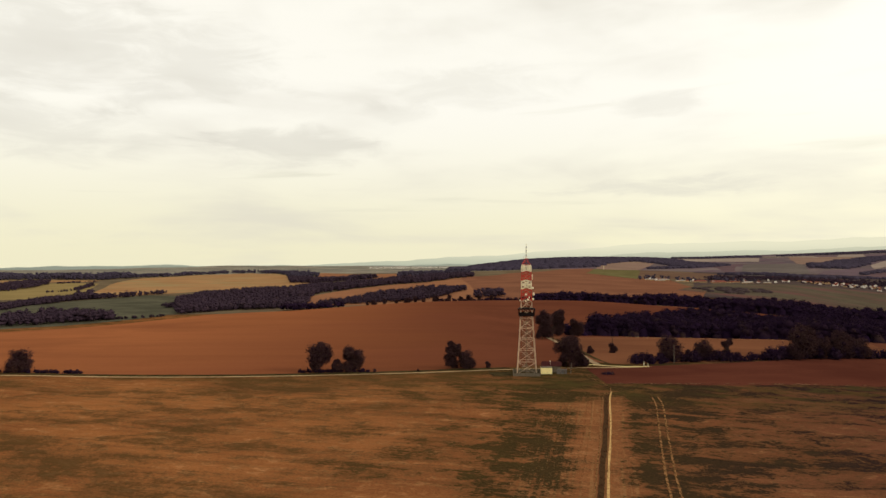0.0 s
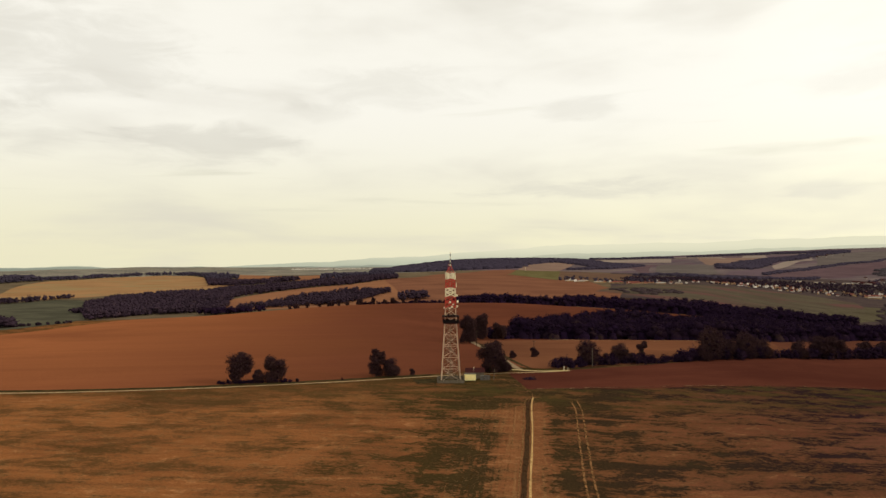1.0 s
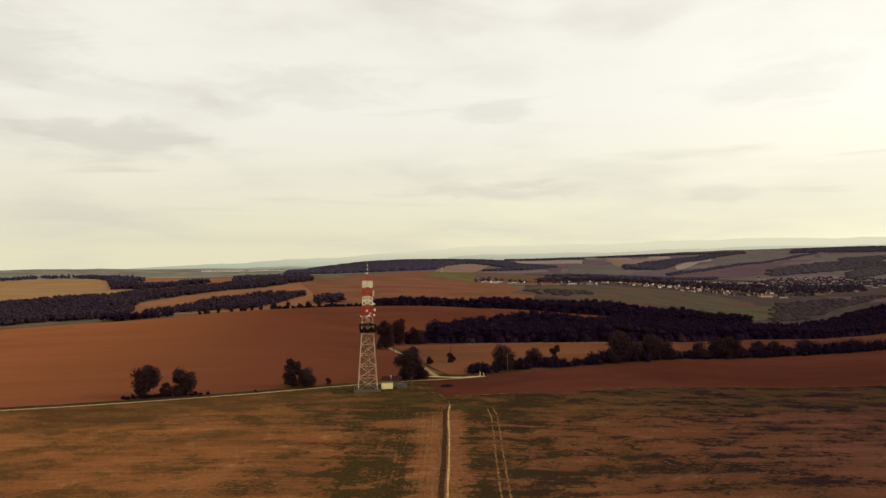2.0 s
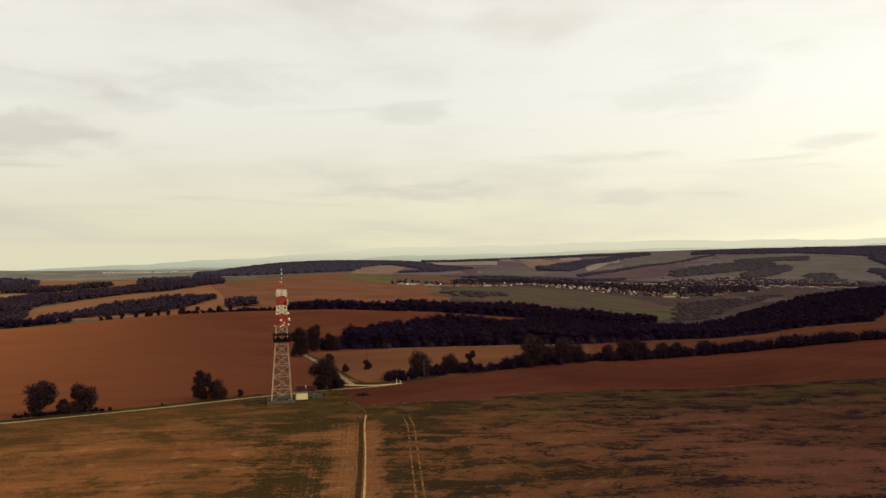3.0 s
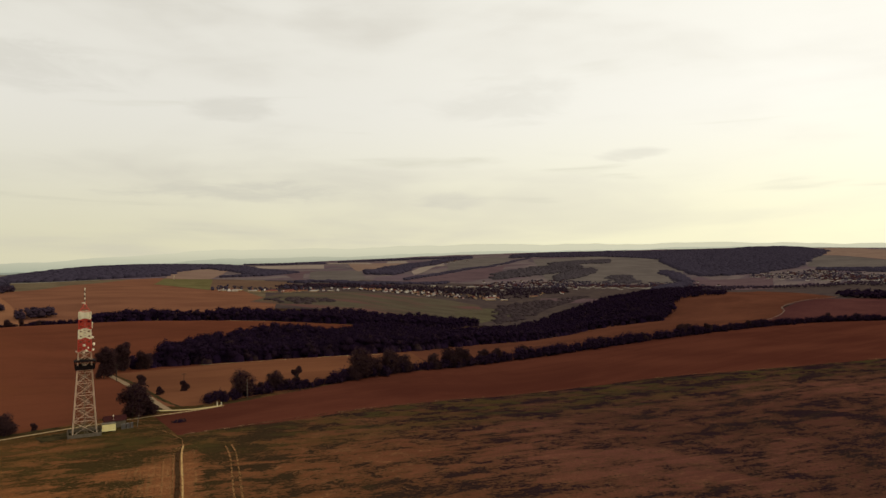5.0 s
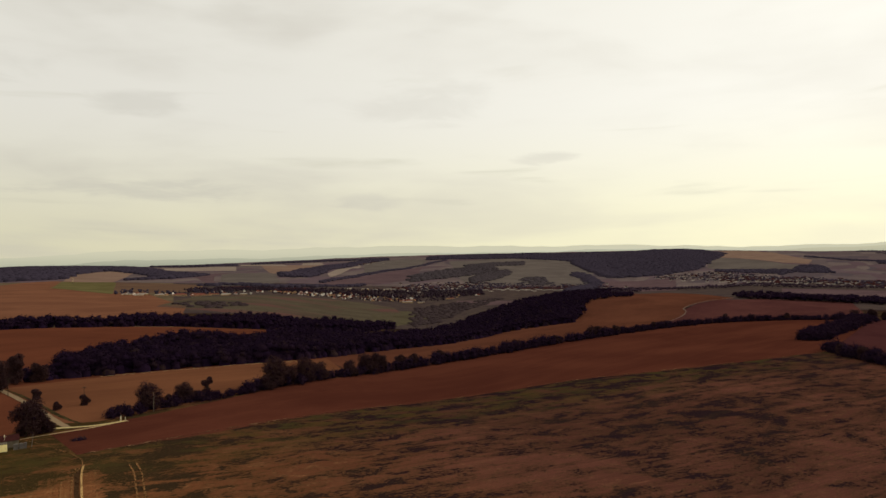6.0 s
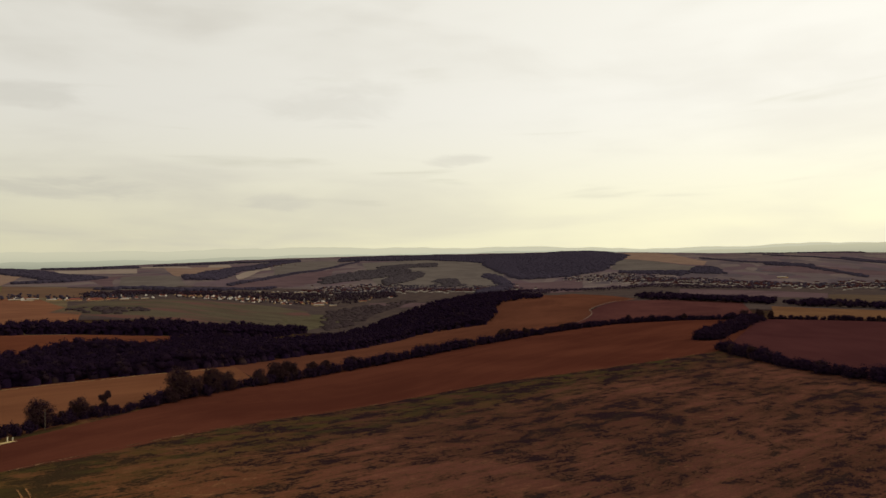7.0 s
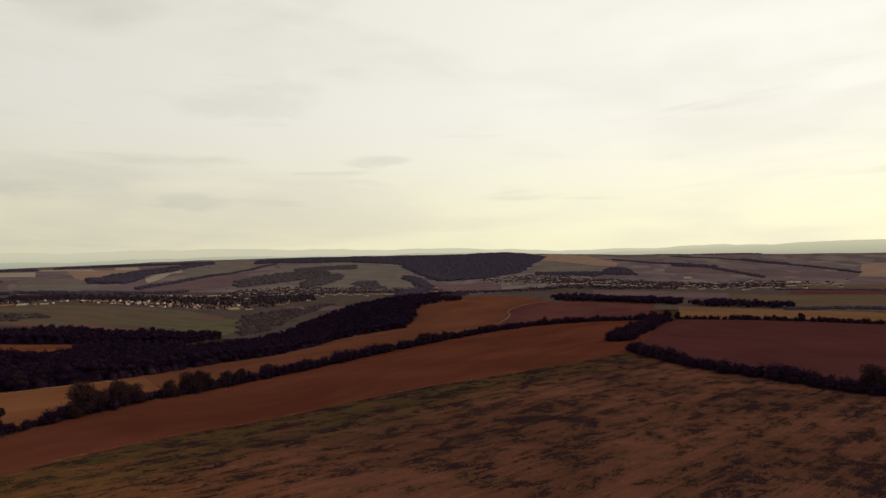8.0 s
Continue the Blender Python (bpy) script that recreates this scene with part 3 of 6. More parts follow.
field("stubble_field", [(26, 60), (60, 60), (160, -40), (300, -140), (420, -100)], [(57, 243), (105, 253), (168, 257), (225, 252), (302, 244), (377, 217), (436, 202), (528, 185)], M_STUBBLE,
      "dark harvested field with long green weed patches", 1, 0.6)
field("ploughed_field", [(66, 300), (78, 294), (99, 305), (151, 322), (240, 366)], [(66, 428), (115, 446), (160, 462), (227, 446), (285, 462)], M_TAN,
      "small light brown field beside the lane", 2)
field("ploughed_field", [(58, 245), (80, 248), (105, 250), (168, 256), (225, 250), (302, 243), (377, 216), (436, 201), (527, 184)],
      [(58, 284), (79, 289), (133, 310), (231, 352), (329, 379), (458, 390), (605, 409), (737, 414), (821, 378), (906, 273)], M_PLOUGH_DARK,
      "long dark reddish-brown ploughed field along the hedge", 2)
field("ploughed_field", [(240, 358), (329, 382), (458, 392), (590, 410), (640, 412), (705, 436), (842, 483), (935, 521), (967, 549), (1086, 576), (1274, 613)],
      [(290, 480), (447, 530), (560, 595), (690, 680), (800, 690), (890, 715), (985, 770), (1080, 810), (1160, 840), (1250, 860), (1480, 880)], M_TAN_EAST,
      "light brown field rising beyond the hedge", 1)
field("ploughed_field", [(600, 411), (737, 418), (821, 382), (912, 276)], [(640, 412), (842, 482), (967, 548), (1274, 612), (1300, 420)], M_BROWN,
      "bare brown field beside a curving farm track", 1)
field("ploughed_field", [(529, 184), (452, 112), (430, 61), (398, 15), (380, -120)], [(906, 273), (915, 257), (939, 196), (946, 132), (913, 32), (880, -150)], M_PLOUGH_RED,
      "dark red-brown ploughed field between hedges", 2)
field("stubble_field", [(916, 257), (941, 196), (950, 132), (916, 32), (880, -150)], [(1211, 345), (1190, 245), (1160, 157), (1138, 39), (1100, -150)], M_YELLOW,
      "yellowish stubble field behind a low hedge", 2)
field("ploughed_field", [(62, 985), (101, 1000), (182, 990), (384, 1030), (440, 1150)], [(40, 1580), (69, 1640), (341, 2150), (520, 2300), (600, 2100)], M_TAN_WEST,
      "broad brown field on the far slope", 2)
field("crop_field", [(400, 1180), (500, 1020), (630, 1000), (800, 1060), (870, 1100)], [(560, 1420), (640, 1440), (759, 1427), (953, 1383), (960, 1260)], M_CROP,
      "green field of young crop before the village", 2)
field("crop_field", [(680, 914), (795, 1008), (950, 1061)], [(809, 1143), (937, 1227), (975, 1097)], M_GREEN, "small green field at the valley bottom", 2)
field("straw_field", [(1122, 1224), (1109, 1097), (1063, 942)], [(1181, 1288), (1197, 1184), (1173, 1040)], M_HILLBROWN, "thin tan strip along the valley", 2)
field("straw_field", [(-640, 1240), (-584, 1212), (-504, 1262), (-431, 1360), (-336, 1340), (-270, 1480)], [(-705, 1457), (-745, 1631), (-745, 1866), (-690, 2182), (-614, 2308), (-420, 1952)], M_ORANGE,
      "golden straw-coloured field on a far slope", 2)
field("straw_field", [(-760, 1060), (-724, 1128), (-666, 1120), (-640, 1215)], [(-950, 1300), (-850, 1420), (-827, 1478), (-740, 1480)], M_YELLOW_WEST, "yellow-green field on a far slope", 2)
field("straw_field", [(-900, 1370), (-876, 1530), (-790, 1540)], [(-1010, 1560), (-935, 1650), (-800, 1612)], M_ORANGE, "thin pale stubble strip before a wood", 2)
field("crop_field", [(-700, 620), (-500, 680), (-380, 760), (-320, 830), (-370, 960)], [(-700, 880), (-606, 1008), (-590, 1135), (-505, 1262), (-415, 1130)], M_GREEN_WEST, "dull green crop field in a hollow", 2)
field("straw_field", [(-210, 985), (-120, 1030), (-34, 1010), (30, 1000), (72, 990)], [(-246, 1130), (-189, 1253), (-97, 1406), (-40, 1437), (20, 1560), (82, 1680)], M_STRAW_WEST, "orange-brown stubble strip between woods", 1)
field("straw_field", [(-300, 1620), (-200, 1700), (-90, 1640)], [(-400, 2240), (-230, 2140), (-60, 2040)], M_STRAW_WEST, "small orange stubble field beyond the woods", 2)
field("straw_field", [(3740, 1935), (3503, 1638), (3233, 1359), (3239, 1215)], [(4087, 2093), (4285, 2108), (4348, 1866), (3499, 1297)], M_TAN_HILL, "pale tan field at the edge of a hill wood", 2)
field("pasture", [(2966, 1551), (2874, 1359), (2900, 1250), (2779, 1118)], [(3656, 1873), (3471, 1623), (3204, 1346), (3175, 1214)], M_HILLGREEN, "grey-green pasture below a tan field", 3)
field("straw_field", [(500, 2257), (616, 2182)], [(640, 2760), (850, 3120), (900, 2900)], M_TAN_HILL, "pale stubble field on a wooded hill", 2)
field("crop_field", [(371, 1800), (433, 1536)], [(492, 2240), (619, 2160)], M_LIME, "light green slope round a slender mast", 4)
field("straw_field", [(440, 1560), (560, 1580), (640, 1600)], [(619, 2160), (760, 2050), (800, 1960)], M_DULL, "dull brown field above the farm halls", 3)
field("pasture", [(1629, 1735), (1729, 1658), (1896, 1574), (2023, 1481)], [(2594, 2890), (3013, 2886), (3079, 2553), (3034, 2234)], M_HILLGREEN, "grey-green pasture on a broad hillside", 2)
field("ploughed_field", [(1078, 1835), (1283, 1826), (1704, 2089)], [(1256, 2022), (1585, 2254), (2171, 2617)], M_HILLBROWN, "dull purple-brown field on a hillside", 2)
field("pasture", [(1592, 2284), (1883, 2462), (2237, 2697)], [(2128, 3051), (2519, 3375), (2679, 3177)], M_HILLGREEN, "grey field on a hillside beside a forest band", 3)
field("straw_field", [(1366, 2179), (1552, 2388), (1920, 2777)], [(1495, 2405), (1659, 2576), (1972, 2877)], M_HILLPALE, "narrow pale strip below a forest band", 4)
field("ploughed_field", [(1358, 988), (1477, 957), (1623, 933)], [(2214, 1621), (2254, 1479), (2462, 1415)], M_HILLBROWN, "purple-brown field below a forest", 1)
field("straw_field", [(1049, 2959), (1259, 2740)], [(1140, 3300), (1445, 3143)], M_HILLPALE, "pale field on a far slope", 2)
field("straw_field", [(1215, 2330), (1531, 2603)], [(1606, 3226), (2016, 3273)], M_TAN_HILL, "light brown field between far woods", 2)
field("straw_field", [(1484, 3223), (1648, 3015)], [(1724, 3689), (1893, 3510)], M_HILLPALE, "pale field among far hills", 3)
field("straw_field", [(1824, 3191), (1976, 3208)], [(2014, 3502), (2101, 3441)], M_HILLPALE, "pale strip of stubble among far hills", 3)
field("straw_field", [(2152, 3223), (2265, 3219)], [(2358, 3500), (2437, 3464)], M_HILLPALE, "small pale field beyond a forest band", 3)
field("straw_field", [(840, 2010), (900, 2100), (980, 2400)], [(1010, 2700), (1150, 2560), (1080, 2420)], M_HILLBROWN, "brown slope between woods", 2)
field("crop_field", [(824, 1905), (905, 1877), (1075, 2015)], [(1063, 2434), (1240, 2600), (1215, 2321)], M_HILLGREEN, "grey-green mound of pasture behind the village", 3)
field("ploughed_field", [(800, 1800), (900, 1760), (1010, 1700)], [(820, 1890), (930, 1850), (1040, 1770)], M_PLOUGH_RED, "thin brown strip behind the village", 2)
field("ploughed_field", [(3000, 900), (2900, 500), (2850, 200)], [(3330, 860), (3200, 480), (3150, 180)], M_HILLBROWN, "brown field beyond the distant village", 2)
field("straw_field", [(1356, 292), (1235, 172), (1239, 42), (1230, -60)], [(1595, 343), (1683, 233), (1750, 59), (1740, -60)], M_OLIVE, "dull olive field before the distant village", 2)
field("straw_field", [(1710, 242), (1770, 60), (1760, -60)], [(1941, 268), (1914, 65), (1900, -60)], M_BROWN, "thin brown strip between far hedges", 3)
field("straw_field", [(1983, 287), (1954, 66), (1940, -60)], [(2424, 335), (2478, 83), (2450, -60)], M_OLIVE, "olive-brown strip beside the distant village", 2)
field("ploughed_field", [(1512, 623), (1481, 319)], [(1841, 758), (1649, 355)], M_HILLBROWN, "purple-brown field before the distant village", 2)
field("straw_field", [(2974, 183), (2900, -60)], [(3889, 227), (4200, -60)], M_TAN_HILL, "pale stubble on a far slope", 3)

# ---- roads and ruts ----
ribbon("gravel_lane", [(-420, 201.5), (-260, 252.5), (-170, 262.5), (-124, 257.5), (-82, 258.5), (-40, 263.5), (3, 271), (22, 276.5), (49, 281), (71, 284), (87, 290)], 1.35, M_LANE,
       "pale dusty lane passing the tower", 4, 0.2, "lane")
ribbon("verge", [(-260, 256), (-170, 266), (-124, 261), (-82, 262), (-40, 267), (3, 275.5), (26, 282)], 3.6, M_VERGE, "dark grassy verge beside the lane", 3, 0.35, "verge")
ribbon("gravel_lane", [(65.5, 290), (64.8, 304), (65.2, 325), (65.5, 350), (65.2, 385), (63.5, 424)], 2.7, M_LANE_DULL, "dusty farm lane between trees", 5, 0.12, "lane")
ribbon("crossing", [(60, 293), (67, 289), (76, 287.5), (86, 290)], 2.0, M_ROAD, "bright gravel apron at the lane crossing", 6, 0.15, "lane")
ribbon("dirt_track", [(52.8, 226), (56.5, 232), (58, 240), (55.5, 253), (52, 268), (49, 279)], 0.40, M_DIRT, "pale dry farm track climbing to the tower", 6, 0.25, "track", 1.5)
ribbon("dirt_track", [(24.6, 100), (31.6, 134), (45.4, 187), (53.6, 223), (56.5, 232)], 0.50, M_RUT, "bright straw-strewn wheel rut of a dirt track", 6, 0.22, "track", 1.2)
ribbon("dirt_track", [(23, 100), (30.2, 134), (44, 187), (52.2, 223), (56, 231)], 1.25, M_DIRT_DARK, "damp dark middle of a dirt track", 5, 0.2, "track", 1.2)
ribbon("dirt_track", [(21.9, 100), (29, 134), (42.8, 187), (51, 223), (54, 230)], 0.32, M_DIRT, "narrow dry wheel rut of a dirt track", 6, 0.2, "track", 1.2)
for shift in (0.0, 2.1):
    ribbon("tyre_track", [(37 + shift, 100), (44 + shift, 135), (53.6 + shift, 170), (62 + shift, 200), (66.5 + shift, 216), (68 + shift, 226)], 0.55, M_DIRT, "pale tyre track through weeds", 5, 0.15, "track", 1.5)
for shift in (-13.5, -11.6, -5.2, -3.6):
    ribbon("tyre_track", [(22.5 + shift, 100), (29.5 + shift, 134), (43.5 + shift, 187), (51 + shift * 0.9, 222)], 0.45, M_FAINT, "faint tyre track in stubble", 5, 0.2, "track", 1.5)
ribbon("wood_path", [(120, 452), (160, 460), (227, 446), (262, 452)], 1.1, M_ROAD, "narrow pale path along the edge of the wood", 4, 0.3, "path")
ribbon("farm_track", [(640, 408), (705, 435), (842, 482), (935, 520), (967, 548), (1086, 575), (1274, 612)], 1.35, M_TRACK, "pale curving farm track on a field", 9, 0.25, "track")
ribbon("verge", [(71, 295), (68.6, 312), (68.6, 345), (68.4, 385), (66.5, 420)], 1.7, M_VERGE, "dark grass edge of the lane", 4, 0.4, "verge")
ribbon("tower_lawn", [(18, 266), (30, 268), (46, 271)], 9.0, M_VERGE, "dark grass round the foot of the tower", 3, 0.15, "verge")

ribbon("field_edge", [(60, 245.5), (105, 252), (168, 256.5), (225, 251), (302, 243.5), (377, 216.5), (436, 201.5), (527, 184.5)], 1.3, M_EDGE, "thin pale strip of dry earth along a ploughed field", 7, 0.5, "field edge", 2.0)


# ---- trees ----
def ball():
    bm = bmesh.new()
    bmesh.ops.create_icosphere(bm, subdivisions=1, radius=1.0)
    v = np.array([p.co[:] for p in bm.verts])
    f = np.array([[p.index for p in q.verts] for q in bm.faces])
    bm.free()
    return v, f


BALL_V, BALL_F = ball()
COARSE = (np.array([(0, 0, -1), (0, 0, 1)] + [(0.9 * math.cos(k * 1.0472 + j * 0.52), 0.9 * math.sin(k * 1.0472 + j * 0.52), 0.9 * j - 0.45) for j in (0, 1) for k in range(6)], float),
          np.array([q for k in range(6) for q in ((0, 2 + (k + 1) % 6, 2 + k), (1, 8 + k, 8 + (k + 1) % 6), (2 + k, 2 + (k + 1) % 6, 8 + k), (2 + (k + 1) % 6, 8 + (k + 1) % 6, 8 + k))]))

def leaf_quads(rng, centres, radii, count, leaf, loose=0.30, reach=1.9, corners=4):
    """Leaf sprays standing at all angles on the lobes of a crown: corners and quads."""
    pick = rng.choice(len(centres), count, p=radii ** 2 / (radii ** 2).sum())
    d = rng.normal(size=(count, 3))
    d /= np.linalg.norm(d, axis=1)[:, None]
    c = centres[pick] + d * (radii[pick] * rng.normal(0.92, loose, count).clip(0.2, reach))[:, None] * (1, 1, 0.92)
    u = rng.normal(size=(count, 3))
    u /= np.linalg.norm(u, axis=1)[:, None]
    w = np.cross(u, rng.normal(size=(count, 3)))
    w /= np.linalg.norm(w, axis=1)[:, None]
    size = (leaf * rng.uniform(0.5, 1.4, count))[:, None]
    u, w = u * size, w * size * 0.75
    if corners == 3:
        return np.stack([c - u * 1.15, c + u * 0.8 - w * 1.1, c + u * 0.8 + w * 1.1], 1).reshape(-1, 3), np.arange(count * 3).reshape(-1, 3)
    v = np.stack([c - u, c - w * 0.9, c + u, c + w], 1).reshape(-1, 3)
    return v, np.arange(count * 4).reshape(-1, 4)


def lumps(rng, centres, radii, squash=0.9, rough=0.2, shape=(BALL_V, BALL_F)):
    """Uneven dark bodies of foliage inside a crown."""
    bv, bf = shape
    n = len(centres)
    v = bv[None] * (1 + rng.uniform(-rough, rough, (n, len(bv), 1))) * radii[:, None, None] * (1, 1, squash) + centres[:, None]
    f = bf[None] + (np.arange(n) * len(bv))[:, None, None]
    return v.reshape(-1, 3), f.reshape(-1, 3)


def tube(points, radii, sides=6):
    p = np.array(points, float)
    t = np.gradient(p, axis=0)
    t /= np.linalg.norm(t, axis=1)[:, None]
    a = np.cross(t, (0.31, 0.87, 0.23))
    a /= np.linalg.norm(a, axis=1)[:, None]
    b = np.cross(t, a)
    q = np.linspace(0, 2 * np.pi, sides, endpoint=False)
    ring = a[:, None] * np.cos(q)[None, :, None] + b[:, None] * np.sin(q)[None, :, None]
    v = (p[:, None] + ring * np.array(radii, float)[:, None, None]).reshape(-1, 3)
    f = [[i * sides + k, i * sides + (k + 1) % sides, (i + 1) * sides + (k + 1) % sides, (i + 1) * sides + k]
         for i in range(len(p) - 1) for k in range(sides)]
    f.append(list(range((len(p) - 1) * sides, len(p) * sides)))
    return v.tolist(), f


def gathered(pieces):
    verts, faces = [], []
    for v, f in pieces:
        k = len(verts)
        verts += [tuple(q) for q in v]
        faces += [[i + k for i in q] for q in f]
    return verts, faces


def tree(name, seed, height, width, bare, lobes, leaves, label, leaf=0.5, upright=False):
    """A broad-leaved tree: tapered trunk with limbs, crown of leaf sprays on uneven lobes."""
    rng = np.random.default_rng(seed)
    root = new(name)
    root.empty_display_size = 0.5
    tagged(root, label, "tree")
    low = height * bare
    z = low + (height - low) * rng.uniform(0.04, 0.90, lobes)
    k = (z - low) / (height - low)
    girth = np.sin(np.pi * (0.16 + 0.74 * k)) ** (0.6 if not upright else 0.4)
    a, rr = rng.uniform(0, 2 * np.pi, lobes), np.sqrt(rng.uniform(0.03, 1, lobes))
    reach = width / 2 * girth * rr * 0.78
    centres = np.stack([reach * np.cos(a) + 0.05 * width * np.sin(3 * k), reach * np.sin(a), z], -1)
    radii = width * rng.uniform(0.10, 0.20, lobes)
    bits = [tube([(0, 0, -0.6), (0.1, 0, low * 0.5), (0.15, 0.1, low), (0.1, 0.1, height * 0.72)],
                 [height * 0.030, height * 0.022, height * 0.018, height * 0.006])]
    for c in centres[:: max(1, lobes // 7)]:
        s = min(max(low * 0.75, c[2] * 0.45), height * 0.6)
        bits.append(tube([(0.1, 0.05, s), (c[0] * 0.45, c[1] * 0.45, (s + c[2]) / 2 + 0.2), tuple(c)], [height * 0.013, height * 0.008, height * 0.003], 5))
    v, f = gathered(bits)
    trunk = new("trunk", mesh_of("trunk", v, f, M_BARK))
    trunk.parent = root
    lv, lf = leaf_quads(rng, centres, radii * 1.08, int(leaves * 2.6), leaf * 0.50, 0.24, 1.6)
    crown = new("crown", mesh_of("crown", lv, lf, M_LEAF))
    crown.parent = root
    # dark filling bodies that stand for the crown's inner shade
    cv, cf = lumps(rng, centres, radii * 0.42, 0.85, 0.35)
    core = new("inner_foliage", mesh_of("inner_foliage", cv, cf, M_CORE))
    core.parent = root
    return root


def stand(ob, x, y, turn=0.0, size=1.0, sink=0.15):
    ob.matrix_basis = Matrix.Translation((x, y, float(ground_z(x, y)) - sink)) @ Matrix.Rotation(radians(turn), 4, "Z") @ Matrix.Diagonal((size, size, size, 1))
    return ob


def again(ob, x, y, turn, size, label=""):
    """One more tree of a kind, standing at x, y."""
    made = copy_thing(ob, Matrix.Translation((x, y, float(ground_z(x, y)) - 0.15)) @ Matrix.Rotation(radians(turn), 4, "Z"))
    made.scale = (size, size, size)
    return tagged(made, label)


stand(tree("tree", 3, 11.2, 10.8, 0.22, 30, 4420, "tall broad-leaved tree with dark open crown beside the lane"), -49, 271.5, 20)
T_OVAL = stand(tree("tree", 5, 9.3, 8.4, 0.10, 24, 3910, "dark oval tree with a dense crown beside the lane", 0.45, True), -36, 271.5, 70)
T_BUSHY = stand(tree("tree", 8, 10.0, 12.0, 0.05, 30, 5100, "broad dark bushy tree on the grassy verge", 0.5), -166, 269.5, 0, 0.84)
T_TALL = stand(tree("tree", 11, 11.5, 7.2, 0.07, 26, 3900, "slender dark tree at the edge of a field", 0.45, True), 3.5, 279.5, 10)
stand(tree("tree", 14, 12.5, 11.5, 0.06, 34, 5780, "large dark tree overhanging the lane", 0.5), 50.5, 284)
T_OPEN = stand(tree("tree", 17, 11.0, 12.0, 0.16, 28, 3740, "spreading tree with a thin brownish crown in a hedge", 0.45), 101, 309)
stand(tree("tree", 21, 10.0, 6.0, 0.18, 18, 2210, "slim tree with a ragged crown in a hedge", 0.42), 133, 322.5)
T_HIGH = stand(tree("tree", 25, 17.0, 10.5, 0.08, 36, 5440, "high dark tree at the wood's corner", 0.6, True), 59, 410)
B_LOW = stand(tree("bush", 31, 4.6, 5.2, 0.02, 16, 2040, "low dark bush beside the lane", 0.38), -42, 271.5)
tagged(B_LOW, category="bush")

again(T_BUSHY, 9.5, 280.5, 40, 0.68, "dense dark tree beside a slender one")
again(B_LOW, 18, 283, 80, 0.52)
again(B_LOW, -27, 270.5, 130, 0.30)
again(B_LOW, -10, 273, 10, 0.22)
again(T_BUSHY, 57, 286.5, 120, 0.62, "dark tree leaning over the lane crossing")
again(T_OPEN, 119, 316, 100, 0.80)
again(B_LOW, 111, 313, 20, 1.0)
again(B_LOW, 126, 319, 60, 0.9)
again(B_LOW, 92, 305, 200, 0.75)
again(B_LOW, 86, 301, 150, 0.62)
again(B_LOW, 83, 340, 50, 0.95, "round bush round a wooden pole in a field")
again(B_LOW, 70.5, 374, 90, 1.0, "round dark bush beside the lane")
again(B_LOW, 70.8, 334, 10, 0.75)
again(T_HIGH, 74, 444, 80, 0.98)
again(T_HIGH, 64, 424, 150, 0.86)
again(T_OVAL, 86, 448, 30, 1.1)
again(T_OPEN, 172, 330, 30, 1.35, "tall spreading tree rising from the hedge")
again(T_BUSHY, 165, 324, 60, 0.72)
again(T_BUSHY, 182, 335, 160, 1.0)
again(T_OPEN, 196, 340, 250, 1.15)
again(T_BUSHY, 208, 344, 10, 0.95)
again(T_BUSHY, 252, 359, 90, 1.2, "broad dark tree standing in the hedge")
again(T_OVAL, 262, 362, 40, 1.25)
again(T_OVAL, 286, 370, 140, 1.0)
again(T_BUSHY, 235, 353, 20, 0.9)
again(T_OVAL, 330, 379, 70, 0.95)
again(T_BUSHY, 372, 383, 110, 0.7)
again(T_OVAL, 420, 387, 10, 0.9)
again(T_OVAL, 300, 373, 240, 0.95)
again(T_BUSHY, 478, 392, 70, 0.75)
again(T_OPEN, 540, 400, 30, 1.0)
again(T_OVAL, 552, 402, 90, 1.1)
again(T_OVAL, 590, 407, 10, 0.95)
again(T_BUSHY, 640, 410, 50, 0.6)
again(T_OVAL, 668, 412, 60, 0.85)
again(T_BUSHY, 800, 395, 20, 0.95)
again(T_BUSHY, 822, 376, 130, 0.8)
again(T_OVAL, 850, 345, 60, 0.9)
again(T_BUSHY, 905, 290, 120, 1.1, "dark tree where several hedges meet")
again(T_OVAL, 913, 274, 20, 1.25)
again(T_OVAL, 918, 262, 80, 1.0)
again(T_BUSHY, 415, 19, 40, 1.35, "large dark tree at the corner of a hedge")
again(T_BUSHY, 504, 170, 0, 0.75)
again(T_OVAL, 488, 152, 20, 0.9)
again(T_BUSHY, 446, 100, 60, 0.7)
again(T_OVAL, 941, 150, 60, 0.75)
again(T_OVAL, 944, 120, 10, 1.0)
again(T_BUSHY, 938, 84, 10, 0.55)
again(T_OVAL, 940, 100, 50, 0.7)
for k, (x, y) in enumerate(along([(-100, 905), (-60, 885), (-20, 868), (10, 856), (40, 858), (62, 862)], 13)):
    again((T_OVAL, T_BUSHY, T_TALL)[k % 3], x + 3 * math.sin(5 * k), y + 4 * math.cos(3 * k), 47 * k, 0.62 + 0.22 * math.sin(2.1 * k) ** 2, "dark tree on the brow of a field")


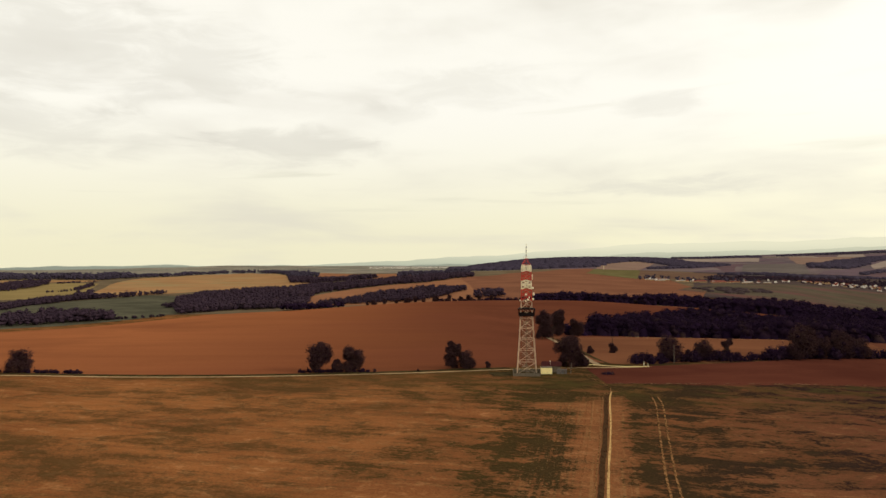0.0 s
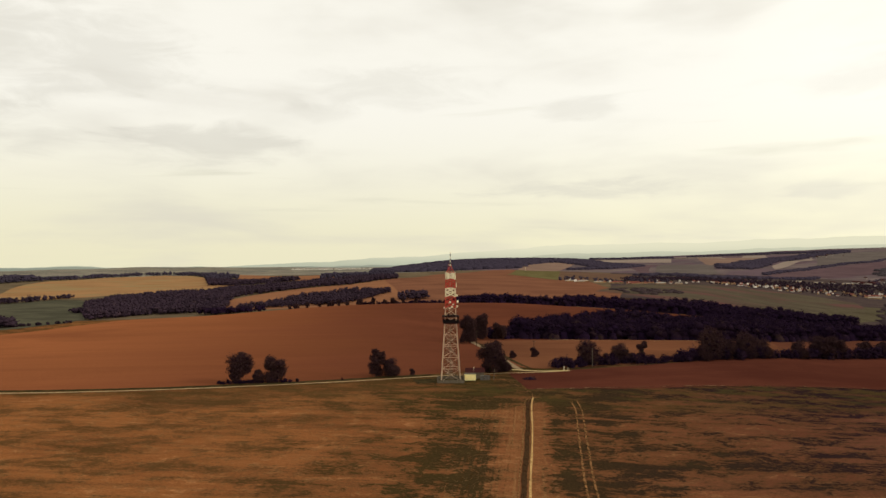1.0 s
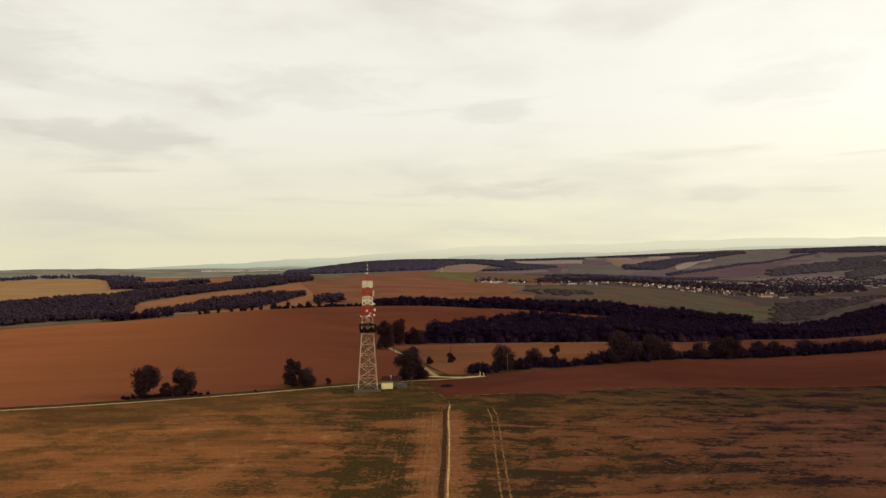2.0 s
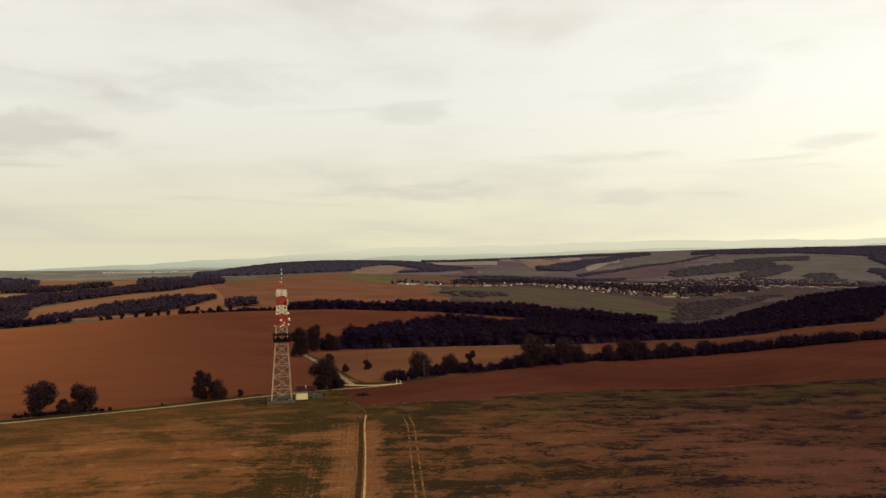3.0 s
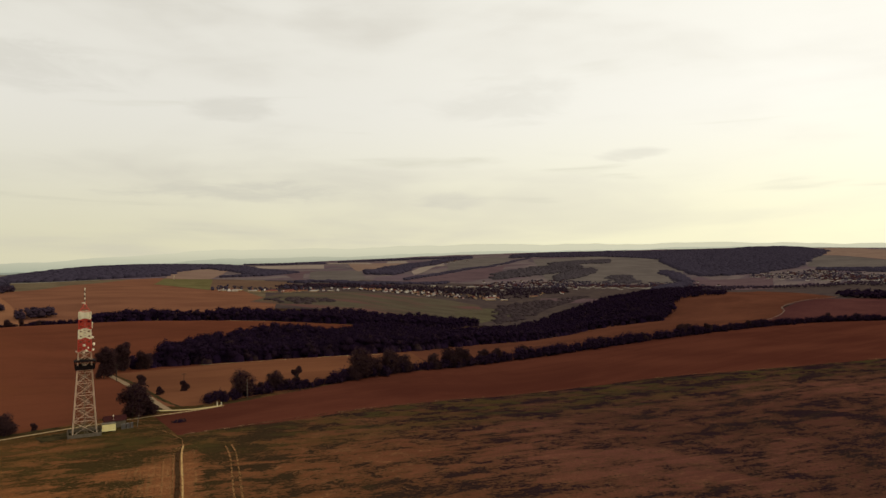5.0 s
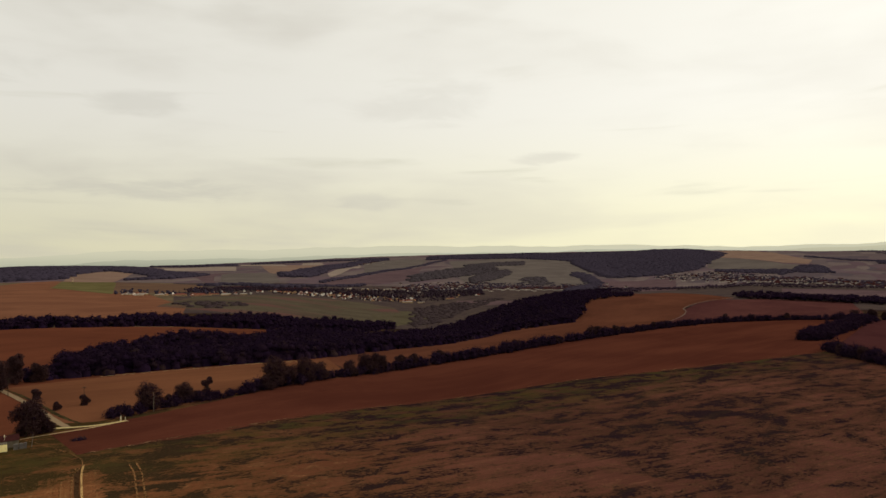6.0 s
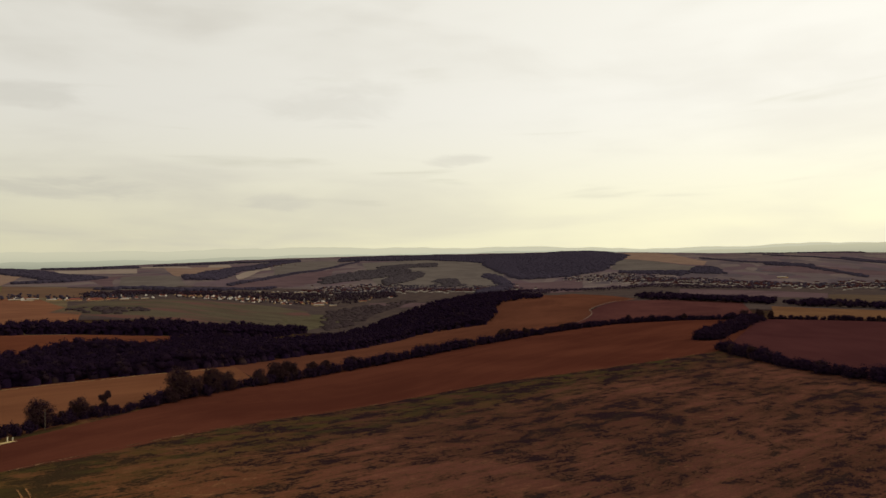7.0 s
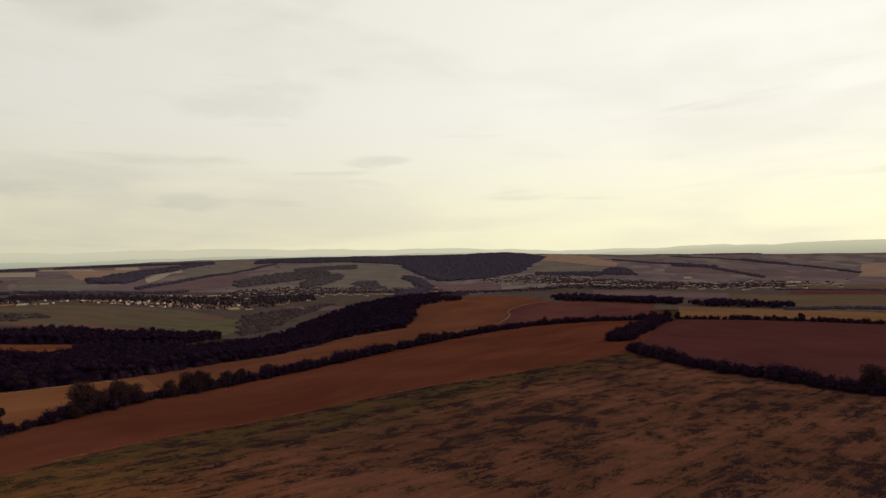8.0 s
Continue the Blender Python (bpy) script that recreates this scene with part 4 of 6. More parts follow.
def spread(near, far, gap, rng, jitter=0.5):
    """Places about `gap` metres apart between a near and a far edge."""
    near, far = np.array(near, float), np.array(far, float)
    length = max(np.hypot(*np.diff(near, axis=0).T).sum(), np.hypot(*np.diff(far, axis=0).T).sum())
    depth = np.hypot(*(along(near, 9) - along(far, 9)).T).max()
    cols, rows = max(2, int(length / gap)), max(1, int(depth / gap) + 1)
    a, b = along(near, cols), along(far, cols)
    own = np.hypot(*(b - a).T)
    count = int(cols * rows * (own / depth).mean() * 1.1)
    at = rng.choice(cols - 1, count, p=own[:-1] / own[:-1].sum())
    w, u = rng.uniform(0, 1, (count, 1)), rng.uniform(0, 1, (count, 1))
    p = (a[at] * (1 - w) + a[at + 1] * w) * (1 - u) + (b[at] * (1 - w) + b[at + 1] * w) * u
    return p + rng.normal(0, jitter * 0.4, p.shape) * gap


def dome():
    """A low crown seen from afar: skirt, shoulder and cap."""
    q = np.linspace(0, 2 * np.pi, 7)[:-1]
    rings = [np.stack([r * np.cos(q + t), r * np.sin(q + t), np.full(6, z)], -1) for r, z, t in ((0.92, -1.6, 0.0), (1.0, 0.0, 0.0), (0.66, 0.62, 0.5))]
    f = []
    for i in range(2):
        for k in range(6):
            j = (k + 1) % 6
            f += [[6 * i + k, 6 * i + j, 6 * i + 6 + j], [6 * i + k, 6 * i + 6 + j, 6 * i + 6 + k]]
    f += [[12 + k, 12 + (k + 1) % 6, 18] for k in range(6)]
    return np.concatenate(rings + [np.array([[0, 0, 0.85]])]), np.array(f)


DOME = dome()


def forest(near, far, label, seed, gap=15.0, height=(11, 16), dense=1.0, material=None, kind_name="forest"):
    """Far woodland: a closed roof of many low crowns."""
    rng = np.random.default_rng(seed)
    p = spread(near, far, gap, rng, 1.3)
    p = p[rng.uniform(0, 1, len(p)) < dense]
    n = len(p)
    h = rng.uniform(*height, n) * 0.62 * (1 + 0.10 * np.sin(p[:, 0] / 43) * np.cos(p[:, 1] / 51))
    wide = gap * rng.uniform(0.62, 0.95, n)
    base = np.stack([p[:, 0], p[:, 1], ground_z(p[:, 0], p[:, 1]) + h * 0.62], -1)
    v, f = lumps(rng, base, wide, 0.30, 0.10, DOME)
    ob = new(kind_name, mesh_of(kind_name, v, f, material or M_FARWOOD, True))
    return tagged(ob, label, kind_name, kind="stuff")


def wood(name, near, far, label, gap=7.0, height=(9, 14), leaves=26, leaf=0.75, material=None, seed=1, category="wood", lobes=3, dense=1.0):
    """Woodland: many crowns, each of uneven lobes and leaf sprays, grown together."""
    rng = np.random.default_rng(seed)
    p = spread(near, far, gap, rng)
    p = p[rng.uniform(0, 1, len(p)) < dense]
    n = len(p)
    h = rng.uniform(*height, n) * (1 + 0.16 * np.sin(p[:, 0] / 23) * np.cos(p[:, 1] / 31))
    wide = np.minimum(h * rng.uniform(0.36, 0.54, n), gap * 0.92)
    z = ground_z(p[:, 0], p[:, 1])
    base = np.stack([p[:, 0], p[:, 1], z], -1)
    cs, rs = [], []
    for k in range(lobes):
        up = h * (0.42 + 0.36 * k / max(1, lobes - 1)) if lobes > 1 else h * 0.55
        off = rng.normal(0, 0.33, (n, 2)) * wide[:, None]
        cs.append(base + np.concatenate([off, up[:, None]], 1))
        rs.append(wide * rng.uniform(0.66, 1.0, n) * (1.05 - 0.22 * k / max(1, lobes - 1) if lobes > 1 else 1.0))
    centres, radii = np.concatenate(cs), np.concatenate(rs)
    body = (BALL_V, BALL_F) if leaves > 70 else COARSE
    v, f = lumps(rng, centres, radii * 0.84, 0.74, 0.22, body)
    if leaves > 70:
        # skirts to the ground
        v0, f0 = lumps(rng, base + np.concatenate([rng.normal(0, 0.3, (n, 2)) * wide[:, None], (h * 0.2)[:, None]], 1), wide * 0.85, 0.9, 0.15, DOME)
        v, f = np.concatenate([v, v0]), np.concatenate([f, f0 + len(v)])
    ob = new(name, mesh_of(name, v, f, material or M_WOOD, True))
    tagged(ob, label, category, kind="stuff")
    if leaves:
        v2, f2 = leaf_quads(rng, centres, radii, n * leaves, leaf, 0.15, 1.26, 3)
        sprays = new("leaf_sprays", mesh_of("leaf_sprays", v2, f2, material or M_WOOD))
        sprays.parent = ob
    return ob


wood("wood", [(78, 452), (102, 456)], [(90, 500), (114, 512)], "low dark bushes before the end of a wood", 5.5, (4, 6.5), 110, 0.45, seed=77, lobes=2)
wood("wood", [(100, 454), (122, 456), (160, 470), (227, 456), (285, 470), (370, 496)], [(112, 520), (136, 575), (170, 620), (255, 675), (340, 690), (450, 770)],
     "dense dark wood at the foot of the fields", 8.0, (8, 12.5), 240, 0.52, seed=2, lobes=2)
wood("wood", [(370, 496), (447, 524), (560, 590), (690, 660), (760, 590)], [(450, 760), (520, 775), (610, 795), (860, 885), (975, 740)],
     "dense dark wood in the valley", 9.5, (7, 11), 80, 0.70, seed=3, lobes=2)
wood("wood", [(760, 600), (860, 650), (1000, 745), (1220, 850)], [(850, 900), (980, 960), (1160, 980), (1420, 960)], "dark wood reaching up the slope", 11, (8, 12), 60, 0.9, seed=4, lobes=2)
wood("wood", [(975, 722), (1093, 716)], [(1100, 860), (1165, 765)], "thin end of a dark wood on the slope", 9, (6, 9), 20, 0.8, seed=73, lobes=2)
wood("wood", [(110, 925), (262, 915), (359, 890), (451, 850), (600, 860)], [(125, 1010), (280, 1000), (400, 985), (540, 960), (720, 930)],
     "long dark belt of trees beyond the brow", 9.5, (9, 13), 80, 0.75, seed=5, lobes=2)
wood("wood", [(58, 905), (100, 915), (132, 925)], [(58, 935), (100, 945), (134, 955)], "low dark belt of trees on the brow of a field", 6, (4.5, 7), 60, 0.6, seed=75, lobes=2)
wood("scrub", [(-12, 866), (20, 866), (60, 880)], [(-12, 880), (22, 884), (60, 900)], "low dark scrub on the brow of a field", 4.5, (2.5, 4.5), 40, 0.5, seed=76, category="scrub", lobes=2)
WEST = dict(leaves=26, leaf=0.8, material=M_WESTWOOD, lobes=2)
wood("wood", [(-470, 722), (-438, 739), (-413, 759), (-378, 782)], [(-502, 779), (-497, 804), (-485, 834), (-457, 839), (-396, 812)], "dark clump of woodland in a hollow", 6.5, (6.5, 10), seed=6, **WEST)
wood("scrub", [(-382, 786), (-335, 812)], [(-378, 790), (-331, 816)], "thin line of bushes beside a ploughed field", 4, (2, 3.5), seed=51, category="scrub", **WEST)
wood("wood", [(-323, 845), (-301, 955), (-247, 991), (-201, 1001)], [(-425, 1100), (-424, 1240), (-380, 1320), (-250, 1370)], "broad dark wood filling a hollow", 7, (6.5, 10.5), seed=7, dense=0.9, **WEST)
wood("scrub", [(-402, 985), (-372, 960)], [(-410, 1040), (-385, 1010)], "ragged bushes at the corner of a wood", 7, (3, 6), seed=52, category="scrub", **WEST)
wood("wood", [(-215, 930), (-160, 950), (-140, 975)], [(-225, 960), (-170, 985), (-150, 1000)], "clump of black-green conifers", 6, (8, 11), 24, 0.7, seed=8)
wood("wood", [(-560, 870), (-600, 1000), (-598, 1110), (-584, 1140), (-559, 1166), (-505, 1259)], [(-620, 950), (-630, 1040), (-625, 1165), (-622, 1200), (-572, 1195), (-514, 1275)], "narrow belt of dark trees between fields", 6.5, (6, 9), seed=9, dense=0.85, **WEST)
wood("wood", [(-604, 1130), (-584, 1150)], [(-640, 1200), (-622, 1215)], "tall dark trees in a belt between fields", 8, (10, 14), seed=53, **WEST)
wood("wood", [(-198, 1015), (-115, 1044), (-34, 1070), (40, 1205)], [(-199, 1026), (-161, 1063), (-126, 1145), (-40, 1235), (44, 1222)], "dark strip of woodland between stubble fields", 6, (6, 9), seed=10, **WEST)
wood("wood", [(-244, 1128), (-222, 1211), (-189, 1251), (-146, 1332), (-97, 1404), (-40, 1435), (20, 1558), (71, 1616)], [(-295, 1360), (-259, 1405), (-218, 1438), (-152, 1480), (-106, 1580), (-47, 1640), (20, 1720), (76, 1790)], "long dark band of woodland on a far slope", 8, (7, 10), seed=11, **WEST)
wood("wood", [(-337, 1523), (-277, 1507), (-232, 1535), (-192, 1625), (-165, 1692)], [(-396, 1793), (-304, 1616), (-257, 1690), (-210, 1770), (-174, 1770)], "dark strip of woodland above a far slope", 10, (8, 11), seed=54, **WEST)
wood("wood", [(50, 1090), (93, 1096)], [(54, 1150), (98, 1158)], "square dark copse", 7, (9, 12), seed=12, **WEST)
wood("wood", [(-817, 1272), (-811, 1328), (-816, 1422)], [(-875, 1363), (-870, 1430), (-860, 1500)], "dark clump of woodland beside a pale field", 8, (7, 10), seed=55, **WEST)
wood("scrub", [(-735, 1273), (-706, 1315)], [(-737, 1277), (-708, 1319)], "thin hedge across a yellow-green field", 5, (2.5, 5), seed=56, category="scrub", **WEST)
wood("scrub", [(-704, 1315), (-722, 1428)], [(-716, 1330), (-735, 1440)], "dark thicket between far fields", 7, (4, 7), seed=57, category="scrub", **WEST)
wood("scrub", [(-817, 1454), (-772, 1532)], [(-820, 1462), (-775, 1540)], "thin dark hedge at the edge of a field", 6, (2.5, 4.5), seed=58, category="scrub", **WEST)
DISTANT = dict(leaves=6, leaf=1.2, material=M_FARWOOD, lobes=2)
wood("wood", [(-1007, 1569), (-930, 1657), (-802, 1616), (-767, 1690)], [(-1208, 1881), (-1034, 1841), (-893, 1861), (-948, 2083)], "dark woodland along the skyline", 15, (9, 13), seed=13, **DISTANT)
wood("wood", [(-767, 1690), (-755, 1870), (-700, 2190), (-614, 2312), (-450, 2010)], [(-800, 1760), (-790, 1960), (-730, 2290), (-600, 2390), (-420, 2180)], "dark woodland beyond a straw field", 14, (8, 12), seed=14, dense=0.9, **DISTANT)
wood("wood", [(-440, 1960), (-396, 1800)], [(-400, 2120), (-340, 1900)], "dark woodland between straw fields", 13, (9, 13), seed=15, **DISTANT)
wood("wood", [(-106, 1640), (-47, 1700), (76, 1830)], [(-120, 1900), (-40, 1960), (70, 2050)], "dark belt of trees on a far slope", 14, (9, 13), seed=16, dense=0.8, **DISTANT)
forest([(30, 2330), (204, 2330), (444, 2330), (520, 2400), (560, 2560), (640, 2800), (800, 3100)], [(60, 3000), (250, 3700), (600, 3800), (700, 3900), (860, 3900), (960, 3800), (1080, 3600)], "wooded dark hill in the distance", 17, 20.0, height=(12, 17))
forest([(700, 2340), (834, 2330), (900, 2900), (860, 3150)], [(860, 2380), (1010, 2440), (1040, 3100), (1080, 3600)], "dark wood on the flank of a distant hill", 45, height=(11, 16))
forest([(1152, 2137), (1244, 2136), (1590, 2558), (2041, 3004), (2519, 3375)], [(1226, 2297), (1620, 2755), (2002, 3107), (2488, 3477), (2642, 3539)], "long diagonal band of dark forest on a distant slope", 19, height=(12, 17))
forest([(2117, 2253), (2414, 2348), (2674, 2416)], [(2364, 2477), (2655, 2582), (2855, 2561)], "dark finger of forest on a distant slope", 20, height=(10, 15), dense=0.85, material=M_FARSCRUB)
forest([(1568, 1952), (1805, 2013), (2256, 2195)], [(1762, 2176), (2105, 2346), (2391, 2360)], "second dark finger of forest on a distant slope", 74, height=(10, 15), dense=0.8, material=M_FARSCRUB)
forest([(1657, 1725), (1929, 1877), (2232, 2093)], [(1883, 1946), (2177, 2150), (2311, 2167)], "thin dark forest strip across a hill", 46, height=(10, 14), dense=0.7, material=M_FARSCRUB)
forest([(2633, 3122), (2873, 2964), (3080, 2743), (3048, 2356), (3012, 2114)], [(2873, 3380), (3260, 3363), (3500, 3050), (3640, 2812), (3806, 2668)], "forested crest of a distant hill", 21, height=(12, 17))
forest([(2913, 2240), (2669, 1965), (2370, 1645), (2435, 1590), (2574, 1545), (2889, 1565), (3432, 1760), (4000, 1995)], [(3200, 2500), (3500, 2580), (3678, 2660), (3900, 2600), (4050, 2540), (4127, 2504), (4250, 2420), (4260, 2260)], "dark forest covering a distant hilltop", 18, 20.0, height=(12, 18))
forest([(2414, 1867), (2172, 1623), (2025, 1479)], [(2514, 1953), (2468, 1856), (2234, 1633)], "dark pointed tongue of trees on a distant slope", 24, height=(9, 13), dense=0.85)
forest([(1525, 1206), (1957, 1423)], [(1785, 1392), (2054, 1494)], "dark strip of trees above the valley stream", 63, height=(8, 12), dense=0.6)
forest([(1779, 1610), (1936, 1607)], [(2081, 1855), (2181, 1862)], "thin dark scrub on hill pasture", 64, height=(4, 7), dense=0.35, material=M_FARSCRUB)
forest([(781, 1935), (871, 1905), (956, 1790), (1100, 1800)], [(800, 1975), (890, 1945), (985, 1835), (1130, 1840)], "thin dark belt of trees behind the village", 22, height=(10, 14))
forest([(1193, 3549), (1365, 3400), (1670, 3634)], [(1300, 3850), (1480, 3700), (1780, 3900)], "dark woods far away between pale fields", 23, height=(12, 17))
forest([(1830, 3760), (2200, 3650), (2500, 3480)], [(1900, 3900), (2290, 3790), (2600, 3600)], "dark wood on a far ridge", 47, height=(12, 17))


forest([(2700, 1065), (2720, 950)], [(3150, 1215), (3150, 1130)], "dark clump of trees above the distant village", 49, height=(10, 15))
forest([(2681, 1362), (2601, 1046)], [(2860, 1440), (2800, 1120)], "dark line of trees below a hill pasture", 65, height=(8, 12), dense=0.6)


def hedgerow(points, depth, label, seed, height=(7, 11), dense=0.75):
    """A far hedge along a line, as deep as given."""
    far = [(x * (1 + depth / math.hypot(x, y)), y * (1 + depth / math.hypot(x, y))) for x, y in points]
    return forest(points, far, label, seed, 10.0, height, dense, None, "hedge")


hedgerow([(1185, 1943), (1560, 2257), (1883, 2462), (2237, 2697), (2663, 2990)], 34, "thin dark hedge between distant slopes", 66)
hedgerow([(3792, 1438), (3478, 1125), (3285, 827), (3078, 638), (2767, 476)], 60, "long dark hedge descending a distant slope", 27, dense=0.6)
hedgerow([(3306, 962), (3270, 850), (3225, 751)], 130, "dark copse in a hedge of a distant slope", 67, (8, 13))
hedgerow([(4263, 1239), (4083, 874), (3807, 679), (3593, 400), (3237, 199)], 55, "thin dark hedge across a far hillside", 48, dense=0.6)
hedgerow([(4050, 800), (3807, 660), (3700, 520)], 150, "dark wooded strip on a far hillside", 68, (8, 13))
hedgerow([(4448, 1401), (4632, 1129), (4700, 811)], 50, "dark hedge along a far crest", 69, (8, 13), 0.5)
hedgerow([(1950, 300), (1930, 150), (1930, -40)], 30, "low dark hedge between far strips", 70, (4, 7), 0.6)
hedgerow([(1148, 160), (1195, 104), (1199, 41), (1190, -60)], 22, "low dark hedge behind a yellow field", 71, (5, 8), 0.8)
hedgerow([(1078, 1835), (1180, 1815), (1283, 1826)], 50, "dark hedge behind the village", 72, (7, 10), 0.6)
wood("wood", [(1262, 597), (1270, 462), (1250, 353)], [(1330, 640), (1340, 480), (1320, 370)], "long dark belt of trees across the plain", 9, (9, 13), 36, 0.95, seed=25)
wood("wood", [(1238, 336), (1225, 253), (1205, 165)], [(1300, 345), (1290, 255), (1265, 165)], "dark belt of trees behind a yellow field", 10, (8, 12), 36, 0.95, seed=26)
wood("scrub", [(1170, 820), (1500, 950), (1886, 865), (1754, 498)], [(1240, 900), (1600, 1150), (2050, 950), (1850, 520)], "line of scrub along a valley stream", 16, (6, 12), 0, 1, M_WESTWOOD, 28, "scrub", lobes=1, dense=0.8)
forest([(760, 950), (900, 1020), (1020, 1100)], [(1000, 1230), (1130, 1250), (1250, 1180)], "dark scrub spreading over rough valley pasture", 29, 9.0, (3, 5.5), 0.34, M_SCRUB, "scrub")
forest([(420, 1185), (500, 1090)], [(470, 1260), (560, 1180)], "dark bushes at the corner of a field", 30, 8.0, (3, 5), 0.25, M_SCRUB, "scrub")


def hedge(points, height, thick, label, seed, gap=2.2, leaf=0.5, rough=0.45):
    """A hedge of bushes along a line, taller and lower by turns."""
    rng = np.random.default_rng(seed)
    q = along(eased(points, 1), int(np.hypot(*np.diff(np.array(points, float), axis=0).T).sum() / gap))
    rows = max(1, int(thick / 3.0))
    p = np.concatenate([q + rng.normal(0, thick * 0.3, q.shape) for _ in range(rows)])
    s = np.tile(np.arange(len(q)), rows) * gap
    h = height * (0.55 + rough * (0.5 + 0.5 * np.sin(s / 11 + seed) * np.sin(s / 27 + 2)) + rng.uniform(-0.28, 0.42, len(p)))
    h = h.clip(0.8, None)
    wide = (h * 0.50).clip(0.7, thick)
    base = np.concatenate([p, ground_z(p[:, 0], p[:, 1])[:, None]], 1)
    up = np.array([0, 0, 1.0])
    centres = np.concatenate([base + up * (h * 0.32)[:, None], base + up * (h * 0.68)[:, None] + rng.normal(0, 0.5, base.shape) * (1, 1, 0)])
    radii = np.concatenate([wide, wide * 0.72])
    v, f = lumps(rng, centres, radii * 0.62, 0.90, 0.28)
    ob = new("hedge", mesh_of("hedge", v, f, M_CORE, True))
    tagged(ob, label, "hedge", kind="stuff")
    lv, lf = leaf_quads(rng, centres, radii * 1.05, len(p) * 160, leaf * 0.62, 0.22, 1.5, 3)
    sprays = new("leaf_sprays", mesh_of("leaf_sprays", lv, lf, M_HEDGE))
    sprays.parent = ob
    return ob


hedge([(84, 299), (95, 304), (120, 315), (152, 321)], 4.0, 6, "low dark hedge between trees along a ploughed field", 9, 2.0)
hedge([(152, 321), (172, 330), (231, 354), (320, 378)], 5.4, 8, "overgrown dark hedge along a ploughed field", 1)
hedge([(320, 378), (400, 385), (458, 391), (540, 400), (605, 410)], 7.2, 10, "long dark hedge between two brown fields", 2, 2.6)
hedge([(605, 410), (737, 416), (821, 378), (906, 280)], 6.2, 10, "dark hedge along the crest of a field", 3, 3.0, 0.7)
hedge([(915, 262), (939, 196), (946, 132), (915, 32), (885, -120)], 5.0, 6, "low dark hedge before a yellow field", 4, 3.0, 0.7)
hedge([(905, 280), (840, 268), (740, 250), (640, 232), (598, 225)], 7.5, 18, "broad dark hedge projecting into the fields", 5, 2.6, 0.7, 0.3)
hedge([(530, 186), (500, 160), (452, 112), (430, 61), (402, 18), (385, -100)], 6.4, 10, "tall dark hedge beside the stubble", 6, 2.2, 0.6)
hedge([(-56, 269.5), (-48, 270), (-30, 271)], 1.0, 2, "low dark undergrowth below trees", 7, 1.0, 0.35)
hedge([(-175, 267.5), (-158, 268), (-140, 266)], 1.2, 2, "low dark undergrowth beside the lane", 8, 1.0, 0.35)


# ---- transmission tower ----
TOWER = (32.1, 265.4)


def tower_half(z):
    """Half the side of the lattice at height z."""
    return float(np.interp(z, (0, 22.5, 28.5, 42), (3.75, 2.28, 2.0, 1.68)))


def bar(a, b, width, material, parent, name, label="", depth=None):
    """A straight steel section of angle profile between two points."""
    a, b = Vector(a), Vector(b)
    turn = (b - a).to_track_quat("Z", "X").to_matrix().to_4x4()
    bm = bmesh.new()
    w, d, t = width / 2, (depth or width) / 2, width * 0.28
    outline = [(-w, -d), (w, -d), (w, -d + t), (-w + t, -d + t), (-w + t, d), (-w, d)]
    low = [bm.verts.new((x, y, 0)) for x, y in outline]
    high = [bm.verts.new((x, y, (b - a).length)) for x, y in outline]
    for k in range(6):
        bm.faces.new((low[k], low[(k + 1) % 6], high[(k + 1) % 6], high[k]))
    bm.faces.new(low[::-1])
    bm.faces.new(high)
    bmesh.ops.transform(bm, matrix=Matrix.Translation(a) @ turn, verts=bm.verts)
    return part(name, bm, material, parent, label)


def block(x, y, z, sx, sy, sz, material, parent, name, label="", bevel=0.03):
    bm = bmesh.new()
    bmesh.ops.create_cube(bm, size=1.0)
    bmesh.ops.scale(bm, vec=(sx, sy, sz), verts=bm.verts)
    bmesh.ops.translate(bm, vec=(x, y, z), verts=bm.verts)
    if bevel:
        bmesh.ops.bevel(bm, geom=bm.edges[:], offset=bevel, segments=1, affect="EDGES")
    return part(name, bm, material, parent, label)


def round_bar(a, b, ra, rb, material, parent, name, label="", sides=10):
    a, b = Vector(a), Vector(b)
    bm = bmesh.new()
    bmesh.ops.create_cone(bm, cap_ends=True, segments=sides, radius1=ra, radius2=rb, depth=(b - a).length)
    turn = (b - a).to_track_quat("Z", "X").to_matrix().to_4x4()
    bmesh.ops.transform(bm, matrix=Matrix.Translation((a + b) / 2) @ turn, verts=bm.verts)
    return part(name, bm, material, parent, label)


def dish(x, y, z, heading, radius, parent):
    """A drum antenna: rim, bulging cover and bracket."""
    bm = bmesh.new()
    rings = [(radius * 0.5, -0.35), (radius, -0.1), (radius, 0.12), (radius * 0.75, 0.26), (radius * 0.35, 0.33)]
    loops = []
    for r, d in rings:
        loops.append([bm.verts.new((r * math.cos(q), d, r * math.sin(q))) for q in np.linspace(0, 2 * math.pi, 14, endpoint=False)])
    for i in range(len(loops) - 1):
        for k in range(14):
            bm.faces.new((loops[i][k], loops[i][(k + 1) % 14], loops[i + 1][(k + 1) % 14], loops[i + 1][k]))
    bm.faces.new(loops[0])
    bm.faces.new(loops[-1][::-1])
    bmesh.ops.recalc_face_normals(bm, faces=bm.faces)
    bmesh.ops.transform(bm, matrix=Matrix.Translation((x, y, z)) @ Matrix.Rotation(radians(-heading), 4, "Z"), verts=bm.verts)
    drum = part("dish_antenna", bm, M_WHITE, parent, "white drum-shaped dish antenna")
    h = radians(heading)
    bar((x - 0.3 * math.sin(h), y - 0.3 * math.cos(h), z), (x * 0.72, y * 0.72, z), 0.10, M_STEEL, drum, "bracket")
    return drum


